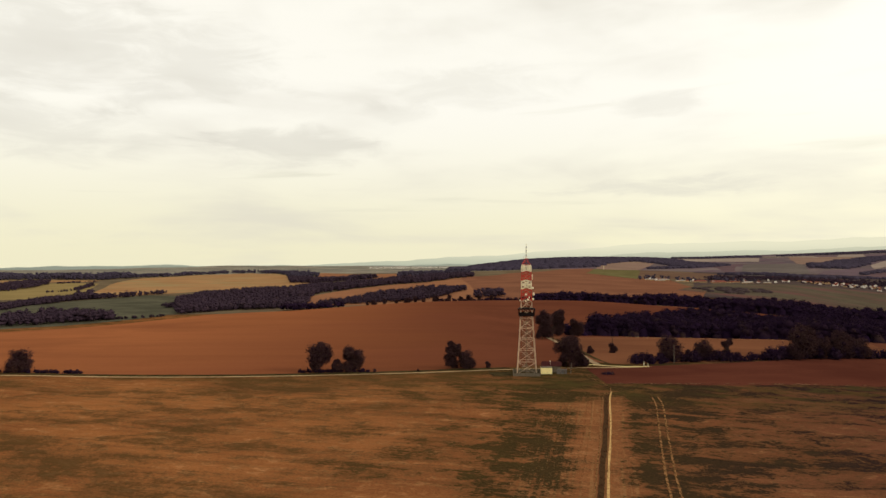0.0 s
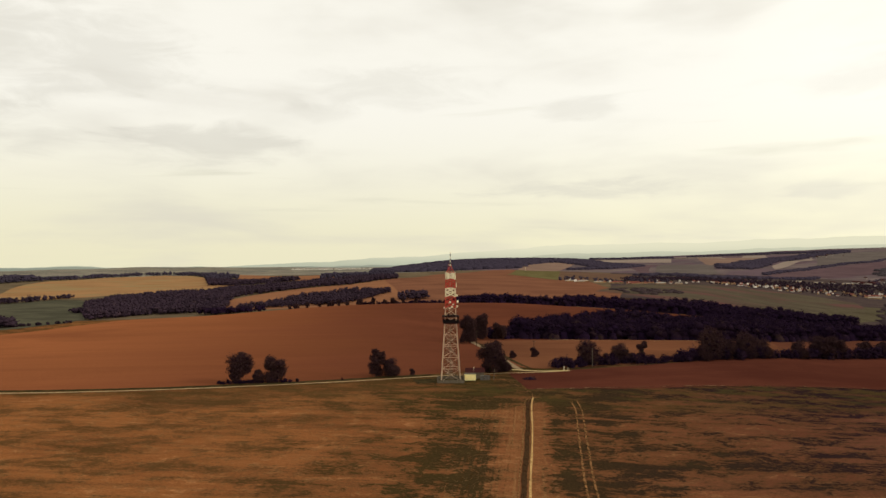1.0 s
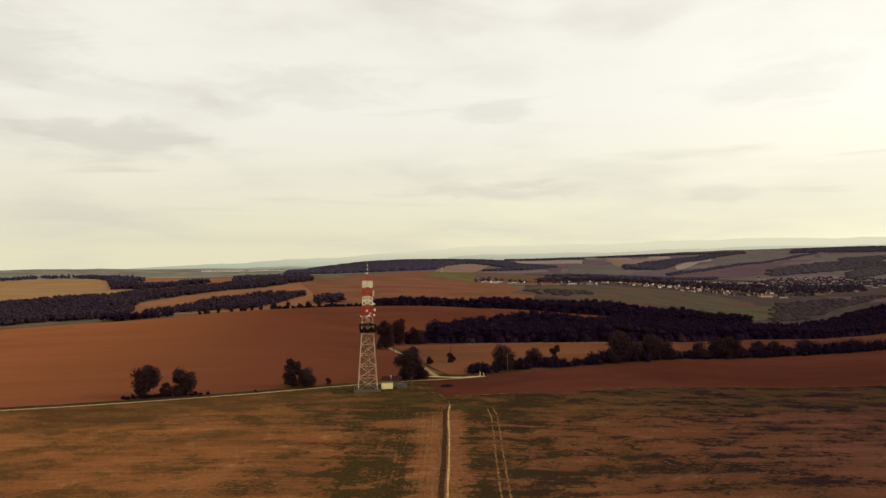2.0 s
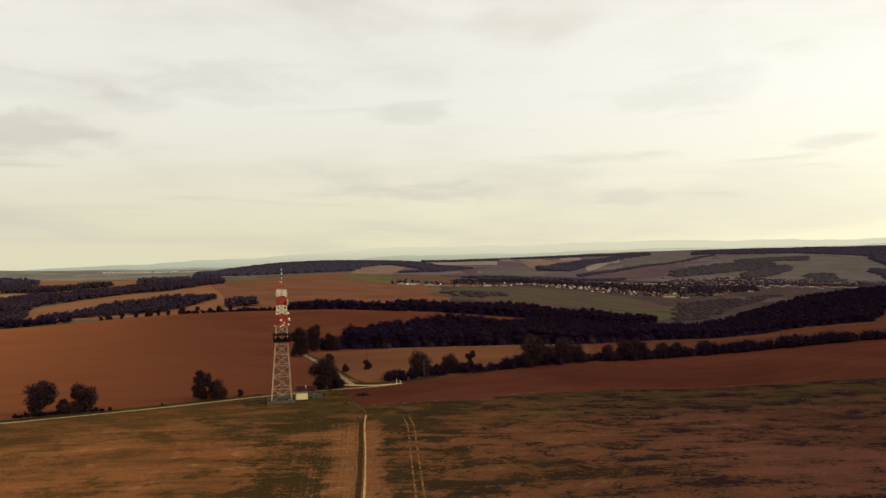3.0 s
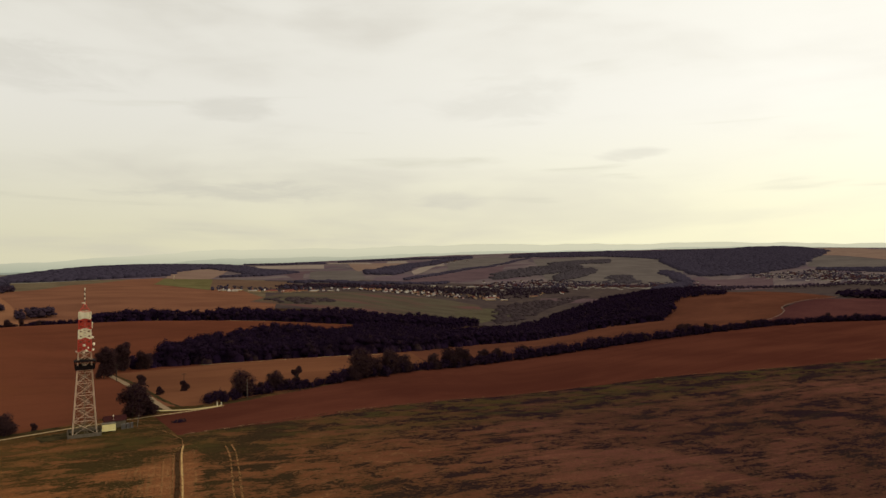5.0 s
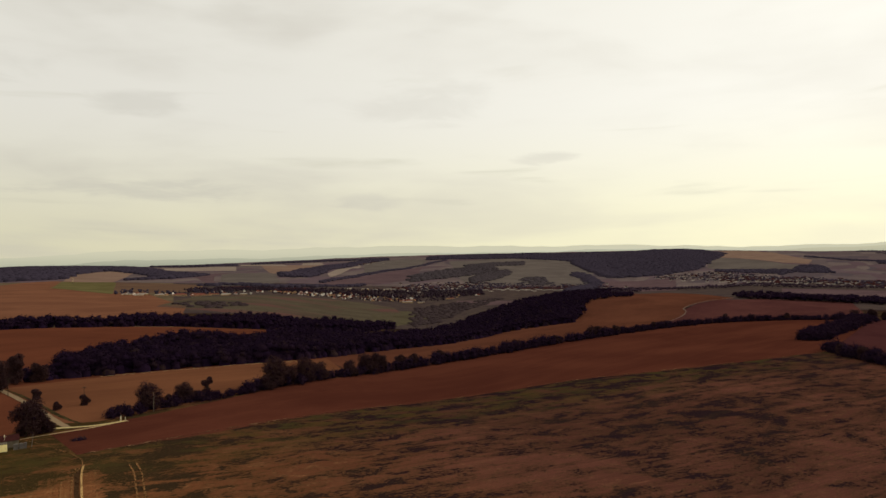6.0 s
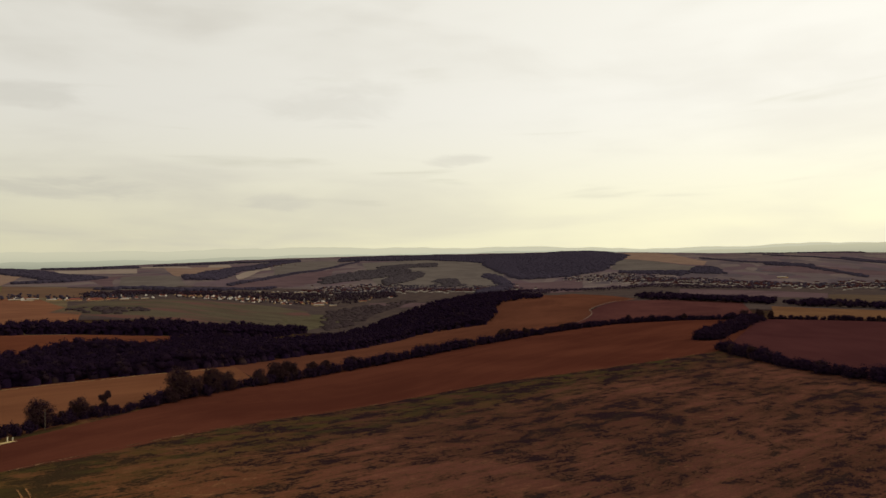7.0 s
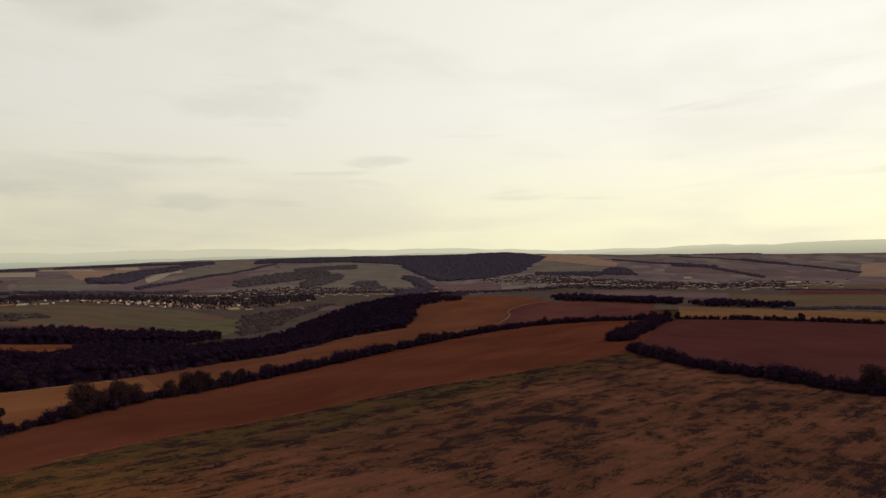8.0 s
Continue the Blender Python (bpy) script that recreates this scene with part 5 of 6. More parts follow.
def build_tower():
    top = new("lattice_tower")
    tagged(top, "steel lattice tower, grey below, red and white bands above", "tower")
    sections = [(0.3, 22.6, M_STEEL, 0.30), (22.6, 28.5, M_STEEL, 0.26), (28.5, 32.7, M_RED, 0.36), (32.7, 36.0, M_WHITE, 0.36),
                (36.0, 39.4, M_RED, 0.34), (39.4, 42.0, M_WHITE, 0.34)]
    signs = ((-1, -1), (1, -1), (1, 1), (-1, 1))

    def corner(k, z):
        h = tower_half(z)
        return (signs[k % 4][0] * h, signs[k % 4][1] * h, z)

    for low, high, paint, width in sections:
        for k in range(4):
            bar(corner(k, low), corner(k, high), width, paint, top, "leg")
    levels = [0.6, 5.2, 9.6, 13.8, 17.8, 21.6, 25.6, 28.5, 30.6, 32.7, 34.35, 36.0, 37.7, 39.4, 40.7, 42.0]
    for low, high in zip(levels, levels[1:]):
        mid = (low + high) / 2
        paint = next(p for a, b, p, w in sections if a <= mid < b)
        width = 0.13 if mid < 22 else 0.15 if mid < 28.5 else 0.32
        for k in range(4):
            # shade painted in: north and west faces get the darker steel
            tone = (M_STEEL if k in (0, 1) else M_STEEL_SHADED) if paint is M_STEEL else paint
            bar(corner(k, low), corner(k + 1, high), width, tone, top, "brace")
            bar(corner(k + 1, low), corner(k, high), width, tone, top, "brace")
            bar(corner(k, high), corner(k + 1, high), width * 1.1, paint, top, "crossbar")
            if mid < 22:
                a, b = Vector(corner(k, mid)), Vector(corner(k + 1, mid))
                bar(a, b, 0.07, M_STEEL_SHADED, top, "crossbar")
                # redundant members from the middle of the crossbar to the legs
                bar((a + b) / 2, corner(k, (mid + high) / 2), 0.06, M_STEEL_SHADED, top, "brace")
                bar((a + b) / 2, corner(k + 1, (mid + high) / 2), 0.06, M_STEEL_SHADED, top, "brace")
    for k in range(4):
        c = corner(k, 0)
        block(c[0], c[1], 0.15, 1.1, 1.1, 0.9, M_CONCRETE, top, "footing", "weathered concrete footing", 0.06)
    # stair tower inside: flights, landings, central cable duct
    turns = [0.4, 3.0, 5.6, 8.2, 10.8, 13.4, 16.0, 18.6, 21.2]
    for k, (low, high) in enumerate(zip(turns, turns[1:])):
        s = 1 if k % 2 else -1
        bar((-1.1 * s, -0.6 * s, low), (1.1 * s, -0.6 * s, high), 0.10, M_STEEL_SHADED, top, "stair_string")
        bar((-1.1 * s, 0.1 * s, low), (1.1 * s, 0.1 * s, high), 0.10, M_STEEL_SHADED, top, "stair_string")
        for q in range(1, 12):
            u = q / 12
            block(-1.1 * s + 2.2 * s * u, -0.25 * s, low + (high - low) * u, 0.25, 0.7, 0.04, M_STEEL_SHADED, top, "stair_tread", bevel=0)
        block(1.35 * s, 0, high, 0.7, 1.7, 0.07, M_STEEL_SHADED, top, "landing")
        bar((-1.1 * s, -0.65 * s, low + 1), (1.1 * s, -0.65 * s, high + 1), 0.06, M_STEEL, top, "handrail")
    block(0, 1.2, 12, 0.30, 0.20, 23, M_STEEL_SHADED, top, "cable_duct")
    for k in range(12):
        block(0.0, -1.0 + 0.0 * k, 22.8 + k * 1.6, 0.5, 0.06, 0.06, M_STEEL, top, "ladder_rung", bevel=0)
    for s in (-0.25, 0.25):
        bar((s, -1.0, 22.6), (s, -1.0, 41.8), 0.07, M_STEEL, top, "ladder_rail")
    # lookout platform with dark timber parapet and a thin roof
    deck = block(0, 0, 22.55, 6.0, 6.0, 0.28, M_DECK, top, "platform", "dark timber lookout platform")
    for s in (-1, 1):
        block(0, s * 3.0, 23.25, 6.1, 0.10, 1.15, M_DECK, deck, "parapet")
        block(s * 3.0, 0, 23.25, 0.10, 5.9, 1.15, M_DECK, deck, "parapet")
        for q in (-2.9, -1.0, 1.0, 2.9):
            bar((q, s * 2.95, 22.6), (q * 1.08, s * 3.2, 25.3), 0.10, M_DECK, deck, "post")
            bar((s * 2.95, q, 22.6), (s * 3.2, q * 1.08, 25.3), 0.10, M_DECK, deck, "post")
    bm = bmesh.new()
    outer = [bm.verts.new((x * 3.3, y * 3.3, 25.15)) for x, y in signs]
    inner = [bm.verts.new((x * 2.05, y * 2.05, 25.75)) for x, y in signs]
    under = [bm.verts.new((x * 3.3, y * 3.3, 24.98)) for x, y in signs]
    below = [bm.verts.new((x * 2.05, y * 2.05, 25.6)) for x, y in signs]
    for k in range(4):
        j = (k + 1) % 4
        bm.faces.new((outer[k], outer[j], inner[j], inner[k]))
        bm.faces.new((under[j], under[k], below[k], below[j]))
        bm.faces.new((under[k], under[j], outer[j], outer[k]))
        bm.faces.new((inner[k], inner[j], below[j], below[k]))
    part("platform_roof", bm, M_DECK, top, "dark sheet roof over the platform")
    # antenna head
    for x, y in ((0, -1), (0, 1), (1, 0), (-1, 0)):
        for q in (-0.95, 0.95):
            block(x * 1.88 + (q if x == 0 else 0), y * 1.88 + (q if y == 0 else 0), 40.7, 0.75 if x == 0 else 0.22, 0.75 if y == 0 else 0.22, 2.1, M_WHITE, top, "panel_antenna",
                  "white panel antenna", 0.05)
    for k in range(4):
        bar(corner(k, 42.0), (signs[k][0] * 0.25, signs[k][1] * 0.25, 44.4), 0.16, M_RED, top, "spire_leg")
        bar(corner(k, 42.0), corner(k + 1, 42.0), 0.25, M_RED, top, "crossbar")
        h = 0.95
        bar((signs[k][0] * h, signs[k][1] * h, 43.2), (signs[(k + 1) % 4][0] * h, signs[(k + 1) % 4][1] * h, 43.2), 0.16, M_RED, top, "crossbar")
    block(0, 0, 44.45, 0.9, 0.9, 0.12, M_RED, top, "spire_plate")
    for x in (-0.9, -0.35, 0.45):
        round_bar((x, 0.2, 42.2), (x, 0.2, 45.6), 0.05, 0.03, M_RED, top, "whip_antenna")
    block(-0.55, 0, 45.0, 1.0, 0.12, 0.16, M_WHITE, top, "lamp_arm")
    for k in range(7):
        z = 44.5 + k * 0.79
        round_bar((0, 0, z), (0, 0, z + 0.79), 0.15, 0.15, M_BLACK if k % 2 else M_WHITE, top, "mast_band")
    for x, y, z, heading, radius in ((3.0, -1.2, 30.8, 110, 0.62), (2.6, -1.9, 33.2, 150, 0.40), (2.7, -1.6, 28.9, 140, 0.42), (-0.3, -2.7, 30.6, 185, 0.42),
                                     (0.5, -2.7, 28.8, 175, 0.42), (-0.4, -2.75, 28.2, 190, 0.3), (-2.7, -1.5, 28.5, 230, 0.32), (1.1, -2.7, 29.7, 170, 0.3)):
        dish(x * 0.9, y * 0.9, z, heading, radius, top)
    for z in (37.6, 36.9):
        block(2.25, -1.5, z, 0.30, 0.22, 1.7 if z > 37 else 1.2, M_WHITE, top, "panel_antenna", "slim white panel antenna", 0.04)
        bar((2.2, -1.5, z), (1.75, -1.75, z), 0.08, M_STEEL, top, "bracket")
    top.matrix_basis = Matrix.Translation((TOWER[0], TOWER[1], float(ground_z(*TOWER)) - 0.05)) @ Matrix.Rotation(radians(-5), 4, "Z")
    return top


build_tower()


def at_ground(ob, x, y, turn=0.0):
    ob.matrix_basis = Matrix.Translation((x, y, float(ground_z(x, y)) - 0.05)) @ Matrix.Rotation(radians(turn), 4, "Z")
    return ob


def build_yard():
    """Concrete fence round the foot of the tower, container and cabinets."""
    fence = tagged(new("yard_fence"), "grey concrete panel fence round the tower foot", "fence")
    half = 4.9
    for k, (ax, ay, bx, by) in enumerate(((-half, -half, half, -half), (half, -half, half, half), (half, half, -half, half), (-half, half, -half, -half))):
        for q in range(4):
            u, v = q / 4, (q + 1) / 4
            x0, y0, x1, y1 = ax + (bx - ax) * u, ay + (by - ay) * u, ax + (bx - ax) * v, ay + (by - ay) * v
            sx, sy = abs(x1 - x0) - 0.14 if x0 != x1 else 0.08, abs(y1 - y0) - 0.14 if y0 != y1 else 0.08
            block((x0 + x1) / 2, (y0 + y1) / 2, 0.62, max(sx, 0.08), max(sy, 0.08), 1.25, M_CONCRETE, fence, "panel")
            block(x0, y0, 0.85, 0.16, 0.16, 1.8, M_CONCRETE, fence, "post")
    block(-half - 0.3, -half + 0.4, 1.3, 0.35, 0.35, 2.6, M_CONCRETE, fence, "gate_post")
    at_ground(fence, *TOWER, -5)

    hut = tagged(new("equipment_container"), "cream sheet-metal equipment container beside the tower", "container")
    block(0, 0, 1.5, 4.3, 2.5, 2.4, M_CREAM, hut, "body", bevel=0.05)
    block(0, 0, 2.78, 4.5, 2.7, 0.16, M_CONCRETE, hut, "roof", "grey container roof")
    for x in np.arange(-1.9, 2.0, 0.38):
        block(x, -1.27, 1.5, 0.10, 0.05, 2.25, M_CREAM, hut, "rib", bevel=0)
    door = block(1.2, -1.29, 1.3, 0.85, 0.06, 1.95, M_CREAM, hut, "door")
    block(1.5, -1.35, 1.25, 0.05, 0.06, 0.2, M_BLACK, door, "handle")
    for x in (-1.8, 1.8):
        block(x, 0, 0.2, 0.4, 2.3, 0.45, M_CONCRETE, hut, "plinth")
    at_ground(hut, 39.6, 265.2, -4)

    shed = tagged(new("shed"), "low building with a dark red pitched roof behind the container", "shed")
    block(0, 0, 1.3, 7.0, 4.0, 2.6, M_CONCRETE, shed, "wall")
    bm = bmesh.new()
    pts = [(-3.8, -2.4, 2.5), (3.8, -2.4, 2.5), (3.8, 0, 4.1), (-3.8, 0, 4.1), (-3.8, 2.4, 2.5), (3.8, 2.4, 2.5)]
    v = [bm.verts.new(p) for p in pts]
    for f in ((0, 1, 2, 3), (3, 2, 5, 4), (0, 3, 4), (1, 5, 2), (0, 4, 5, 1)):
        bm.faces.new([v[k] for k in f])
    part("roof", bm, M_ROOF_DARK, shed, "dark red roof")
    # small white lamp on a stem, white paint without a glow
    lamp = block(-0.6, -2.2, 4.4, 0.35, 0.3, 0.5, M_WHITE, shed, "vent_hood", "small white lamp head")
    block(-0.6, -2.2, 3.6, 0.1, 0.1, 1.2, M_STEEL, lamp, "stem", bevel=0)
    at_ground(shed, 42.5, 271.5, -4)

    for x, y, w in ((44.4, 265.6, 1.3), (46.0, 265.7, 1.2), (47.2, 265.9, 0.7)):
        cab = tagged(new("cabinet"), "grey steel switch cabinet on a concrete base", "cabinet", "cabinets beside the tower")
        block(0, 0, 1.05, w, 0.8, 1.7, M_GREY, cab, "body", bevel=0.03)
        block(0, 0, 0.12, w + 0.1, 0.9, 0.3, M_CONCRETE, cab, "plinth")
        block(0.0, -0.42, 1.05, 0.03, 0.03, 1.5, M_BLACK, cab, "door_gap", bevel=0)
        at_ground(cab, x, y, -4)


build_yard()


def pole(x, y, height, label, arm=False, lean=0.0):
    p = tagged(new("utility_pole"), label, "pole")
    round_bar((0, 0, -0.4), (lean, 0, height), 0.16, 0.10, M_BARK if arm else M_CONCRETE, p, "shaft")
    if arm:
        block(lean, 0, height - 0.5, 1.9, 0.14, 0.16, M_BARK, p, "crossarm")
        for q in (-0.8, 0, 0.8):
            round_bar((lean + q, 0, height - 0.42), (lean + q, 0, height - 0.1), 0.07, 0.05, M_CONCRETE, p, "insulator")
    at_ground(p, x, y)


pole(83.5, 340.5, 8.2, "dark wooden pole with a crossarm above a bush", True)
pole(101.5, 303.5, 8.2, "slim pale concrete pole before the hedge")
pole(49.0, 266.2, 4.2, "short pale post beside the tower yard", False, 0.5)
pole(63.0, 395.0, 9.0, "thin dark wooden pole beside the lane", True)
for x, y, h in ((84.6, 291.0, 2.0), (86.6, 292.0, 1.3)):
    post = tagged(new("marker_post"), "white painted marker post at the lane crossing", "post", "marker posts")
    round_bar((0, 0, -0.3), (0, 0, h), 0.16, 0.14, M_WHITE, post, "shaft")
    block(0, 0, h + 0.03, 0.34, 0.34, 0.08, M_CONCRETE, post, "cap")
    at_ground(post, x, y)

heap = tagged(new("farm_heap"), "dark overgrown heap lying in the ploughed field", "heap")
rng_h = np.random.default_rng(4)
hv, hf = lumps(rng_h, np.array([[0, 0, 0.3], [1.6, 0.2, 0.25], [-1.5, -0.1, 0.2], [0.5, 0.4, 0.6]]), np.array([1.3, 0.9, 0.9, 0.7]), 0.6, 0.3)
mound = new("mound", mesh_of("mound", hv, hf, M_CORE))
mound.parent = heap
lv, lf = leaf_quads(rng_h, np.array([[0, 0, 0.3], [1.6, 0.2, 0.25], [-1.5, -0.1, 0.2]]), np.array([1.2, 0.9, 0.9]), 160, 0.3)
weeds = new("weeds", mesh_of("weeds", lv, lf, M_LEAF))
weeds.parent = heap
at_ground(heap, 63.5, 266.0)


# ---- villages ----
def house(name, length, depth, eaves, ridge, wall_paint, roof_paint, label, chimney=True):
    h = tagged(new(name), label, "house")
    bm = bmesh.new()
    x, y = length / 2, depth / 2
    pts = [(-x, -y, -1), (x, -y, -1), (x, y, -1), (-x, y, -1), (-x, -y, eaves), (x, -y, eaves), (x, y, eaves), (-x, y, eaves), (-x, 0, ridge - 0.2), (x, 0, ridge - 0.2)]
    v = [bm.verts.new(p) for p in pts]
    for f in ((0, 1, 5, 4), (2, 3, 7, 6), (1, 2, 6, 9, 5), (3, 0, 4, 8, 7), (4, 5, 9, 8), (6, 7, 8, 9), (3, 2, 1, 0)):
        bm.faces.new([v[k] for k in f])
    walls = part("wall", bm, wall_paint, h)
    bm = bmesh.new()
    ox, oy = x + 0.5, y + 0.6
    drop = (ridge - eaves) / y * 0.6
    pts = [(-ox, -oy, eaves - drop), (ox, -oy, eaves - drop), (ox, 0, ridge), (-ox, 0, ridge), (-ox, oy, eaves - drop), (ox, oy, eaves - drop)]
    low = [bm.verts.new(p) for p in pts]
    high = [bm.verts.new((p[0], p[1], p[2] + 0.28)) for p in pts]
    for f in ((0, 1, 2, 3), (3, 2, 5, 4)):
        bm.faces.new([high[k] for k in f])
        bm.faces.new([low[k] for k in f[::-1]])
    for a, b in ((0, 1), (1, 2), (2, 5), (5, 4), (4, 3), (3, 0)):
        bm.faces.new((low[a], low[b], high[b], high[a]))
    roof = part("roof", bm, roof_paint, h)
    if chimney:
        block(x * 0.4, y * 0.25, ridge + 0.3, 0.7, 0.7, 1.8, M_ROOF_DARK, roof, "chimney", bevel=0)
    for q in np.arange(-x + 1.6, x - 1.0, 2.6):
        block(q, -y - 0.02, 1.7, 1.1, 0.12, 1.3, M_GLASS, walls, "window", bevel=0)
        block(q, y + 0.02, 1.7, 1.1, 0.12, 1.3, M_GLASS, walls, "window", bevel=0)
    return h


KINDS = [house("house", 11, 8.5, 3.4, 7.4, M_WALL, M_ROOF, "white rendered house with a clay tile roof"),
         house("house", 13, 9, 3.6, 7.2, M_WALL_TAN, M_ROOF, "ochre house with a red tile roof"),
         house("house", 10, 9, 5.8, 9.4, M_WALL, M_ROOF_DARK, "two-storey white house with a dark tiled roof"),
         house("house", 15, 8, 3.2, 6.6, M_WALL_TAN, M_ROOF_DARK, "long low house with a weathered roof", False)]
HALL = house("farm_hall", 34, 11, 3.6, 5.6, M_WALL_TAN, M_HALL, "long ochre farm hall with a light sheet roof", False)
HALL_RED = house("farm_hall", 48, 12, 4.0, 6.8, M_WALL_TAN, M_ROOF, "long farm building with a red roof", False)
PLACED = []


def settle(kind, x, y, turn, size=1.0, group="houses of the village"):
    z = float(ground_z(x, y))
    made = copy_thing(kind, Matrix.Translation((x, y, z)) @ Matrix.Rotation(radians(turn), 4, "Z"))
    made.scale = (size, size, size)
    tagged(made, group=group)
    PLACED.append((x, y))


def street(points, rows, gap, seed, turn, group):
    rng = np.random.default_rng(seed)
    n = int(np.hypot(*np.diff(np.array(points, float), axis=0).T).sum() / gap)
    line = along(points, n)
    for x, y in line:
        for k in range(rows):
            px, py = x + rng.normal(0, 8) + 0.5 * 22 * k, y + rng.normal(0, 9) + 22 * k
            if rng.uniform() < 0.80 and all((px - a) ** 2 + (py - b) ** 2 > 11 ** 2 for a, b in PLACED):
                settle(KINDS[rng.choice(4, p=(0.30, 0.29, 0.20, 0.21))], px, py, turn + rng.choice((0, 90, 45, 110)) + rng.normal(0, 14), rng.uniform(0.42, 0.66), group)


for x, y, t, s in ((450, 1500, -14, 0.55), (468, 1478, -10, 0.5), (486, 1512, -14, 0.6), (512, 1486, -16, 0.55), (655, 1478, -14, 0.55), (640, 1452, -12, 0.5), (690, 1465, -15, 0.45),
                   (1083, 1366, -25, 0.75), (1108, 1342, -25, 0.5), (1125, 1700, -20, 0.8), (1240, 1660, -20, 0.7), (1180, 1690, -15, 0.6)):
    settle(HALL, x, y, t, s, "farm halls")
for x, y, t, s in ((548, 1470, -14, 0.6), (590, 1462, -12, 0.5), (600, 1500, -14, 0.55), (560, 1505, -16, 0.5), (632, 1492, -10, 0.45), (478, 1548, -14, 0.45), (530, 1545, 70, 0.4), (1100, 1395, -20, 0.6), (1215, 1350, -15, 0.45),
                   (1120, 1412, -18, 0.4), (1085, 1398, 66, 0.35)):
    settle(HALL_RED, x, y, t, s, "farm halls")
street([(450, 1512), (520, 1500), (610, 1480), (700, 1470)], 2, 19, 10, -14, "houses of the near village")
street([(640, 1540), (700, 1610), (760, 1590)], 2, 24, 1, -15, "houses of the near village")
street([(790, 1520), (893, 1462), (960, 1440), (1040, 1420), (1130, 1390)], 5, 14, 2, -18, "houses of the near village")
street([(835, 1650), (965, 1600), (1080, 1540), (1190, 1470)], 2, 24, 3, -25, "houses of the near village")
street([(1180, 1480), (1240, 1400), (1300, 1330)], 2, 34, 4, -30, "houses of the near village")


def far_houses(points, depth, count, seed, label, wall=None, roof=None):
    """Houses too far off to be told apart: walls and roofs in one mesh each."""
    rng = np.random.default_rng(seed)
    line = along(points, 60)
    wv, wf, rv, rf = [], [], [], []
    for _ in range(count):
        p = line[rng.integers(60)] + rng.normal(0, depth, 2)
        z = float(ground_z(*p))
        a, (lx, ly), e = rng.uniform(0, math.pi), rng.uniform(3.0, 5.2, 2), rng.uniform(2.4, 4.2)
        c, s = math.cos(a), math.sin(a)
        spot = lambda x, y, q: (p[0] + x * c - y * s, p[1] + x * s + y * c, z + q)
        k = len(wv)
        wv += [spot(x, y, q) for q in (-1, e) for x, y in ((-lx, -ly), (lx, -ly), (lx, ly), (-lx, ly))]
        wf += [[k, k + 1, k + 5, k + 4], [k + 1, k + 2, k + 6, k + 5], [k + 2, k + 3, k + 7, k + 6], [k + 3, k, k + 4, k + 7]]
        k = len(rv)
        rv += [spot(-lx - 0.4, -ly - 0.5, e - 0.2), spot(lx + 0.4, -ly - 0.5, e - 0.2), spot(lx + 0.4, ly + 0.5, e - 0.2), spot(-lx - 0.4, ly + 0.5, e - 0.2), spot(-lx - 0.4, 0, e + 3.2), spot(lx + 0.4, 0, e + 3.2)]
        rf += [[k, k + 1, k + 5, k + 4], [k + 2, k + 3, k + 4, k + 5], [k, k + 4, k + 3], [k + 1, k + 2, k + 5]]
    ob = tagged(new("far_houses", mesh_of("far_houses", wv, wf, wall or M_WALL_FAR)), label, "houses", kind="stuff")
    roofs = new("roofs", mesh_of("roofs", rv, rf, roof or M_ROOF_DARK))
    roofs.parent = ob


far_houses([(1300, 1650), (1470, 1700), (1620, 1716)], 45, 110, 5, "scattered pale houses of the village across the valley")
far_houses([(1480, 1500), (1700, 1450), (1900, 1420)], 55, 150, 6, "scattered pale houses with dark roofs in the valley")
far_houses([(2532, 1404), (2355, 1080), (2150, 800), (2050, 560), (2130, 330)], 75, 330, 7, "distant village of pale houses in the plain")
far_houses([(2300, 420), (2450, 360), (2500, 230)], 60, 60, 8, "distant pale houses at the edge of the plain")
far_houses([(1900, 3000), (2050, 3040), (2200, 3080)], 40, 40, 9, "far pale houses between hills")
far_houses([(-330, 3880), (-200, 3760), (-60, 3860)], 70, 150, 62, "pale town far off near the horizon", M_WALL, M_HALL)
for x, y, t, s in ((2450, 330, 70, 1.3), (2480, 300, 75, 0.8), (2560, 690, 70, 1.0), (2380, 420, 80, 0.6)):
    settle(HALL, x, y, t, s, "farm halls")

wood("garden_trees", [(780, 1500), (893, 1445), (1040, 1400), (1180, 1330)], [(800, 1530), (900, 1480), (1060, 1440), (1210, 1380)],
     "dark bushes in front gardens of the village", 13, (3, 6), 14, 1.0, M_WESTWOOD, 61, "trees", lobes=2, dense=0.8)
wood("garden_trees", [(600, 1560), (760, 1600), (960, 1570), (1180, 1420), (1320, 1330)], [(640, 1680), (860, 1800), (1080, 1720), (1280, 1580), (1480, 1500)],
     "dark garden trees between the village houses", 10, (4, 8), 14, 1.2, M_WESTWOOD, 41, "trees", lobes=2, dense=0.65)
wood("garden_trees", [(430, 1500), (560, 1500), (690, 1490)], [(440, 1570), (570, 1580), (700, 1570)], "dark trees round the farm halls", 14, (6, 11), 0, 1, M_FARWOOD, 42, "trees", lobes=2, dense=0.6)
wood("garden_trees", [(1250, 1560), (1480, 1480), (1700, 1380), (1900, 1300)], [(1400, 1800), (1640, 1780), (1850, 1600), (2000, 1500)], "dark trees among far houses", 15, (6, 10), 0, 1, M_FARWOOD, 43, "trees", lobes=1, dense=0.8)
wood("garden_trees", [(2400, 1500), (2250, 1080), (2030, 780), (1950, 560), (2080, 300)], [(2650, 1350), (2480, 1000), (2280, 740), (2200, 540), (2330, 320)], "dark trees among distant houses", 17, (6, 10), 0, 1, M_FARWOOD, 44, "trees", lobes=1, dense=0.8)


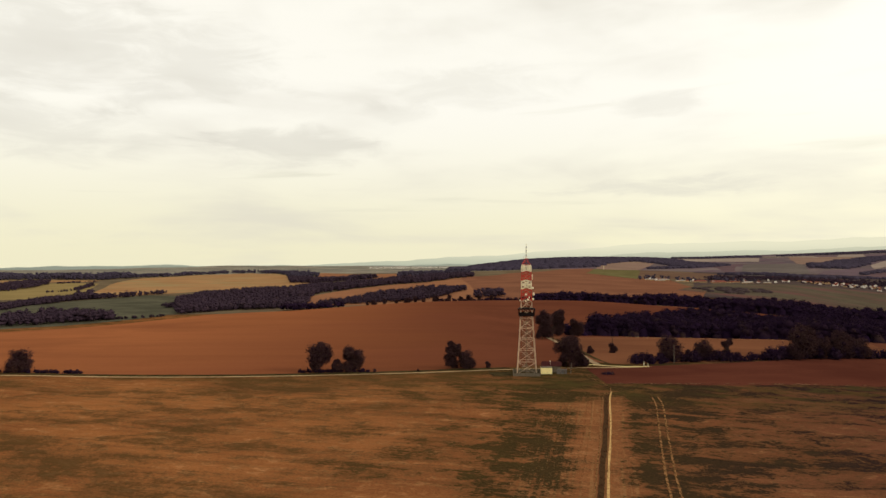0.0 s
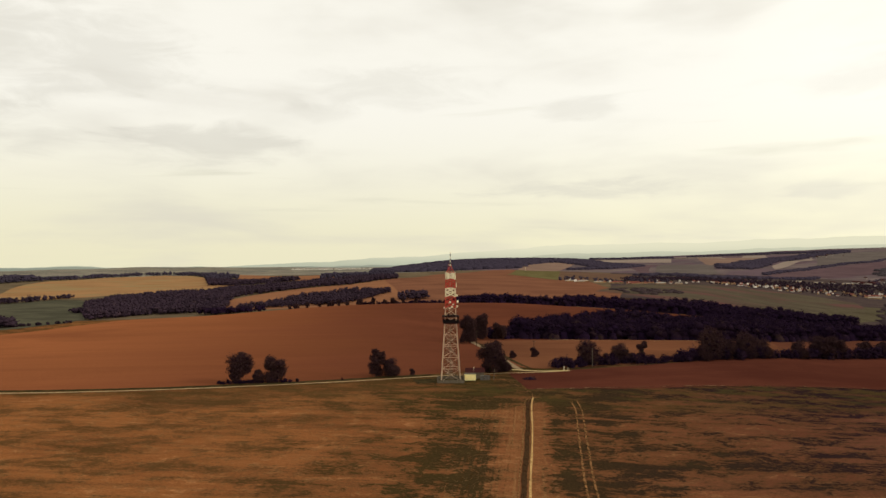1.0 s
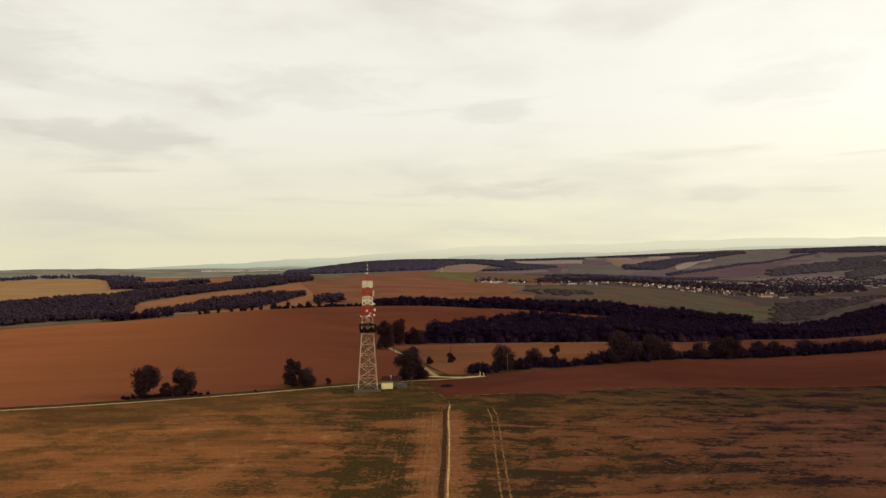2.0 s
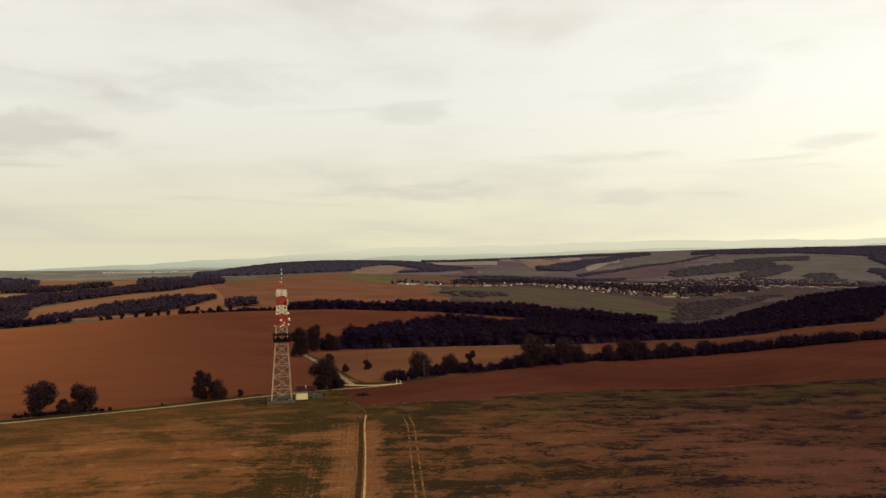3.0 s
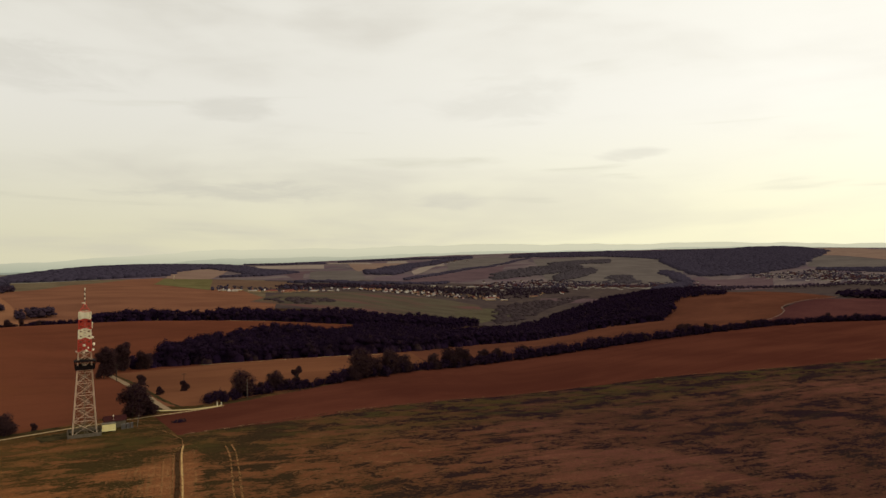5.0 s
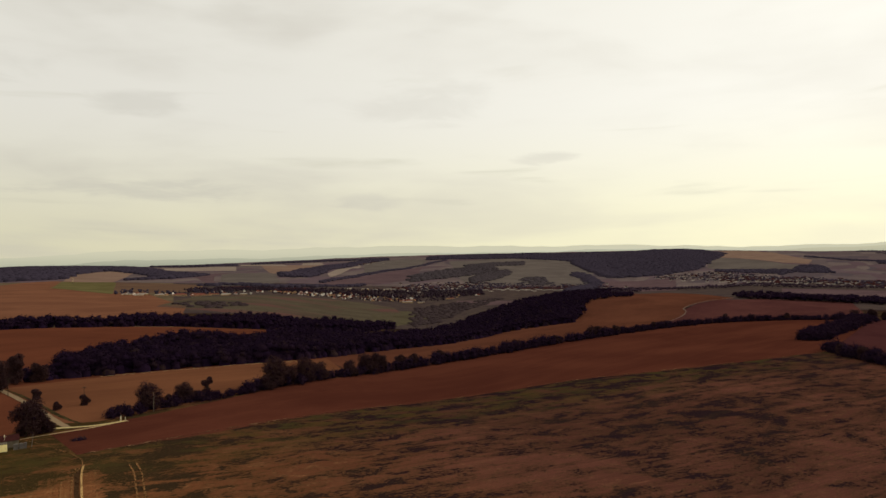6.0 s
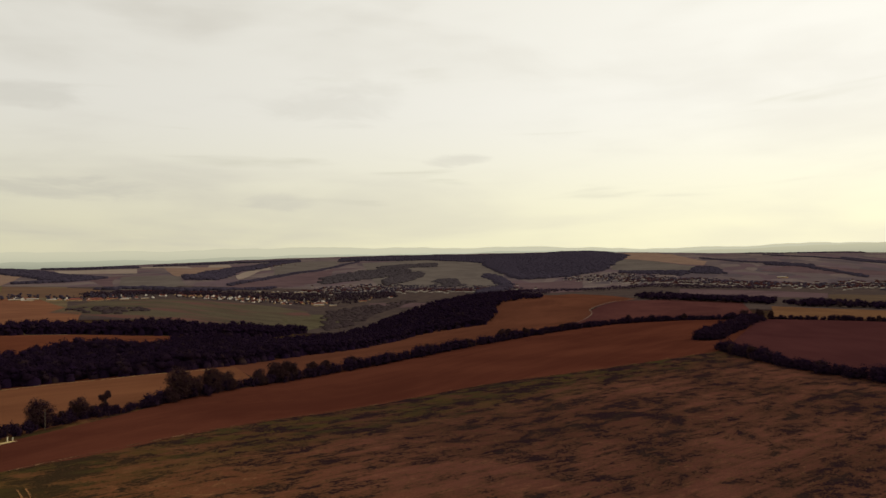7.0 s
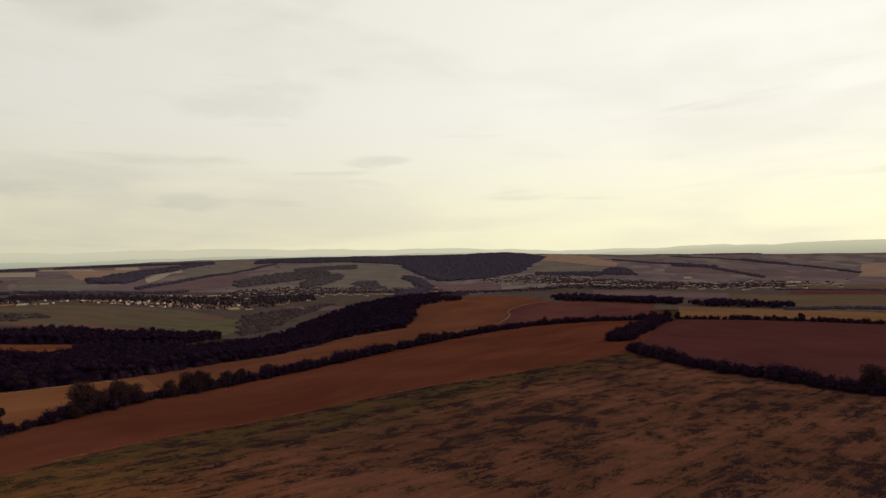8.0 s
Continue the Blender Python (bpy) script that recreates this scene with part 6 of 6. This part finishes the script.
def build_mast():
    m = tagged(new("far_mast"), "slender pale radio mast on a distant rise", "mast")
    for k in range(6):
        round_bar((0, 0, k * 3.2 - 0.5), (0, 0, k * 3.2 + 2.7), 0.30 - 0.03 * k, 0.28 - 0.03 * k, M_WHITE if k % 2 else M_CREAM, m, "mast_section")
    block(0, 0, 1.2, 4, 4, 2.6, M_CONCRETE, m, "base_hut")
    at_ground(m, 497, 2130)


build_mast()
# the patterns for the copies stand in the village too
for k, (ob, x, y, t) in enumerate(((KINDS[0], 772, 1560, -15), (KINDS[1], 850, 1530, 70), (KINDS[2], 905, 1530, -20), (KINDS[3], 1010, 1500, -20), (HALL, 530, 1520, -14), (HALL_RED, 575, 1448, -14))):
    size = 0.45 if k > 3 else 0.58
    ob.matrix_basis = Matrix.Translation((x, y, float(ground_z(x, y)))) @ Matrix.Rotation(radians(t), 4, "Z") @ Matrix.Diagonal((size, size, size, 1))
    tagged(ob, group="farm halls" if k > 3 else "houses of the near village")


# ---- distance ----
def far_ridge(name, distance, head_a, head_b, base, tops, material, label, wobble):
    """A hazy ridge so far off that it is only an outline: crest heights at even headings."""
    heads = np.arange(head_a, head_b + 0.01, 0.25)
    crest = smooth_steps(np.linspace(head_a, head_b, len(tops)), np.array(tops, float), heads)
    crest = crest + wobble * (np.sin(heads * 0.31 + head_a) + 0.6 * np.sin(heads * 0.83 + 1) + 0.35 * np.sin(heads * 1.9 + 2 * np.sin(heads * 0.4)) + 0.12 * np.sin(heads * 5.1))
    a = np.radians(heads)
    rows = []
    for k, f in enumerate((0.0, 0.6, 0.9, 1.0)):
        r = distance + 12 * k
        rows.append(np.stack([r * np.sin(a), r * np.cos(a), base + (crest - base) * f], -1))
    ob = new(name, mesh_of(name, np.concatenate(rows), grid_faces(4, len(heads)), material, True))
    return tagged(ob, label, "hills", kind="structure")


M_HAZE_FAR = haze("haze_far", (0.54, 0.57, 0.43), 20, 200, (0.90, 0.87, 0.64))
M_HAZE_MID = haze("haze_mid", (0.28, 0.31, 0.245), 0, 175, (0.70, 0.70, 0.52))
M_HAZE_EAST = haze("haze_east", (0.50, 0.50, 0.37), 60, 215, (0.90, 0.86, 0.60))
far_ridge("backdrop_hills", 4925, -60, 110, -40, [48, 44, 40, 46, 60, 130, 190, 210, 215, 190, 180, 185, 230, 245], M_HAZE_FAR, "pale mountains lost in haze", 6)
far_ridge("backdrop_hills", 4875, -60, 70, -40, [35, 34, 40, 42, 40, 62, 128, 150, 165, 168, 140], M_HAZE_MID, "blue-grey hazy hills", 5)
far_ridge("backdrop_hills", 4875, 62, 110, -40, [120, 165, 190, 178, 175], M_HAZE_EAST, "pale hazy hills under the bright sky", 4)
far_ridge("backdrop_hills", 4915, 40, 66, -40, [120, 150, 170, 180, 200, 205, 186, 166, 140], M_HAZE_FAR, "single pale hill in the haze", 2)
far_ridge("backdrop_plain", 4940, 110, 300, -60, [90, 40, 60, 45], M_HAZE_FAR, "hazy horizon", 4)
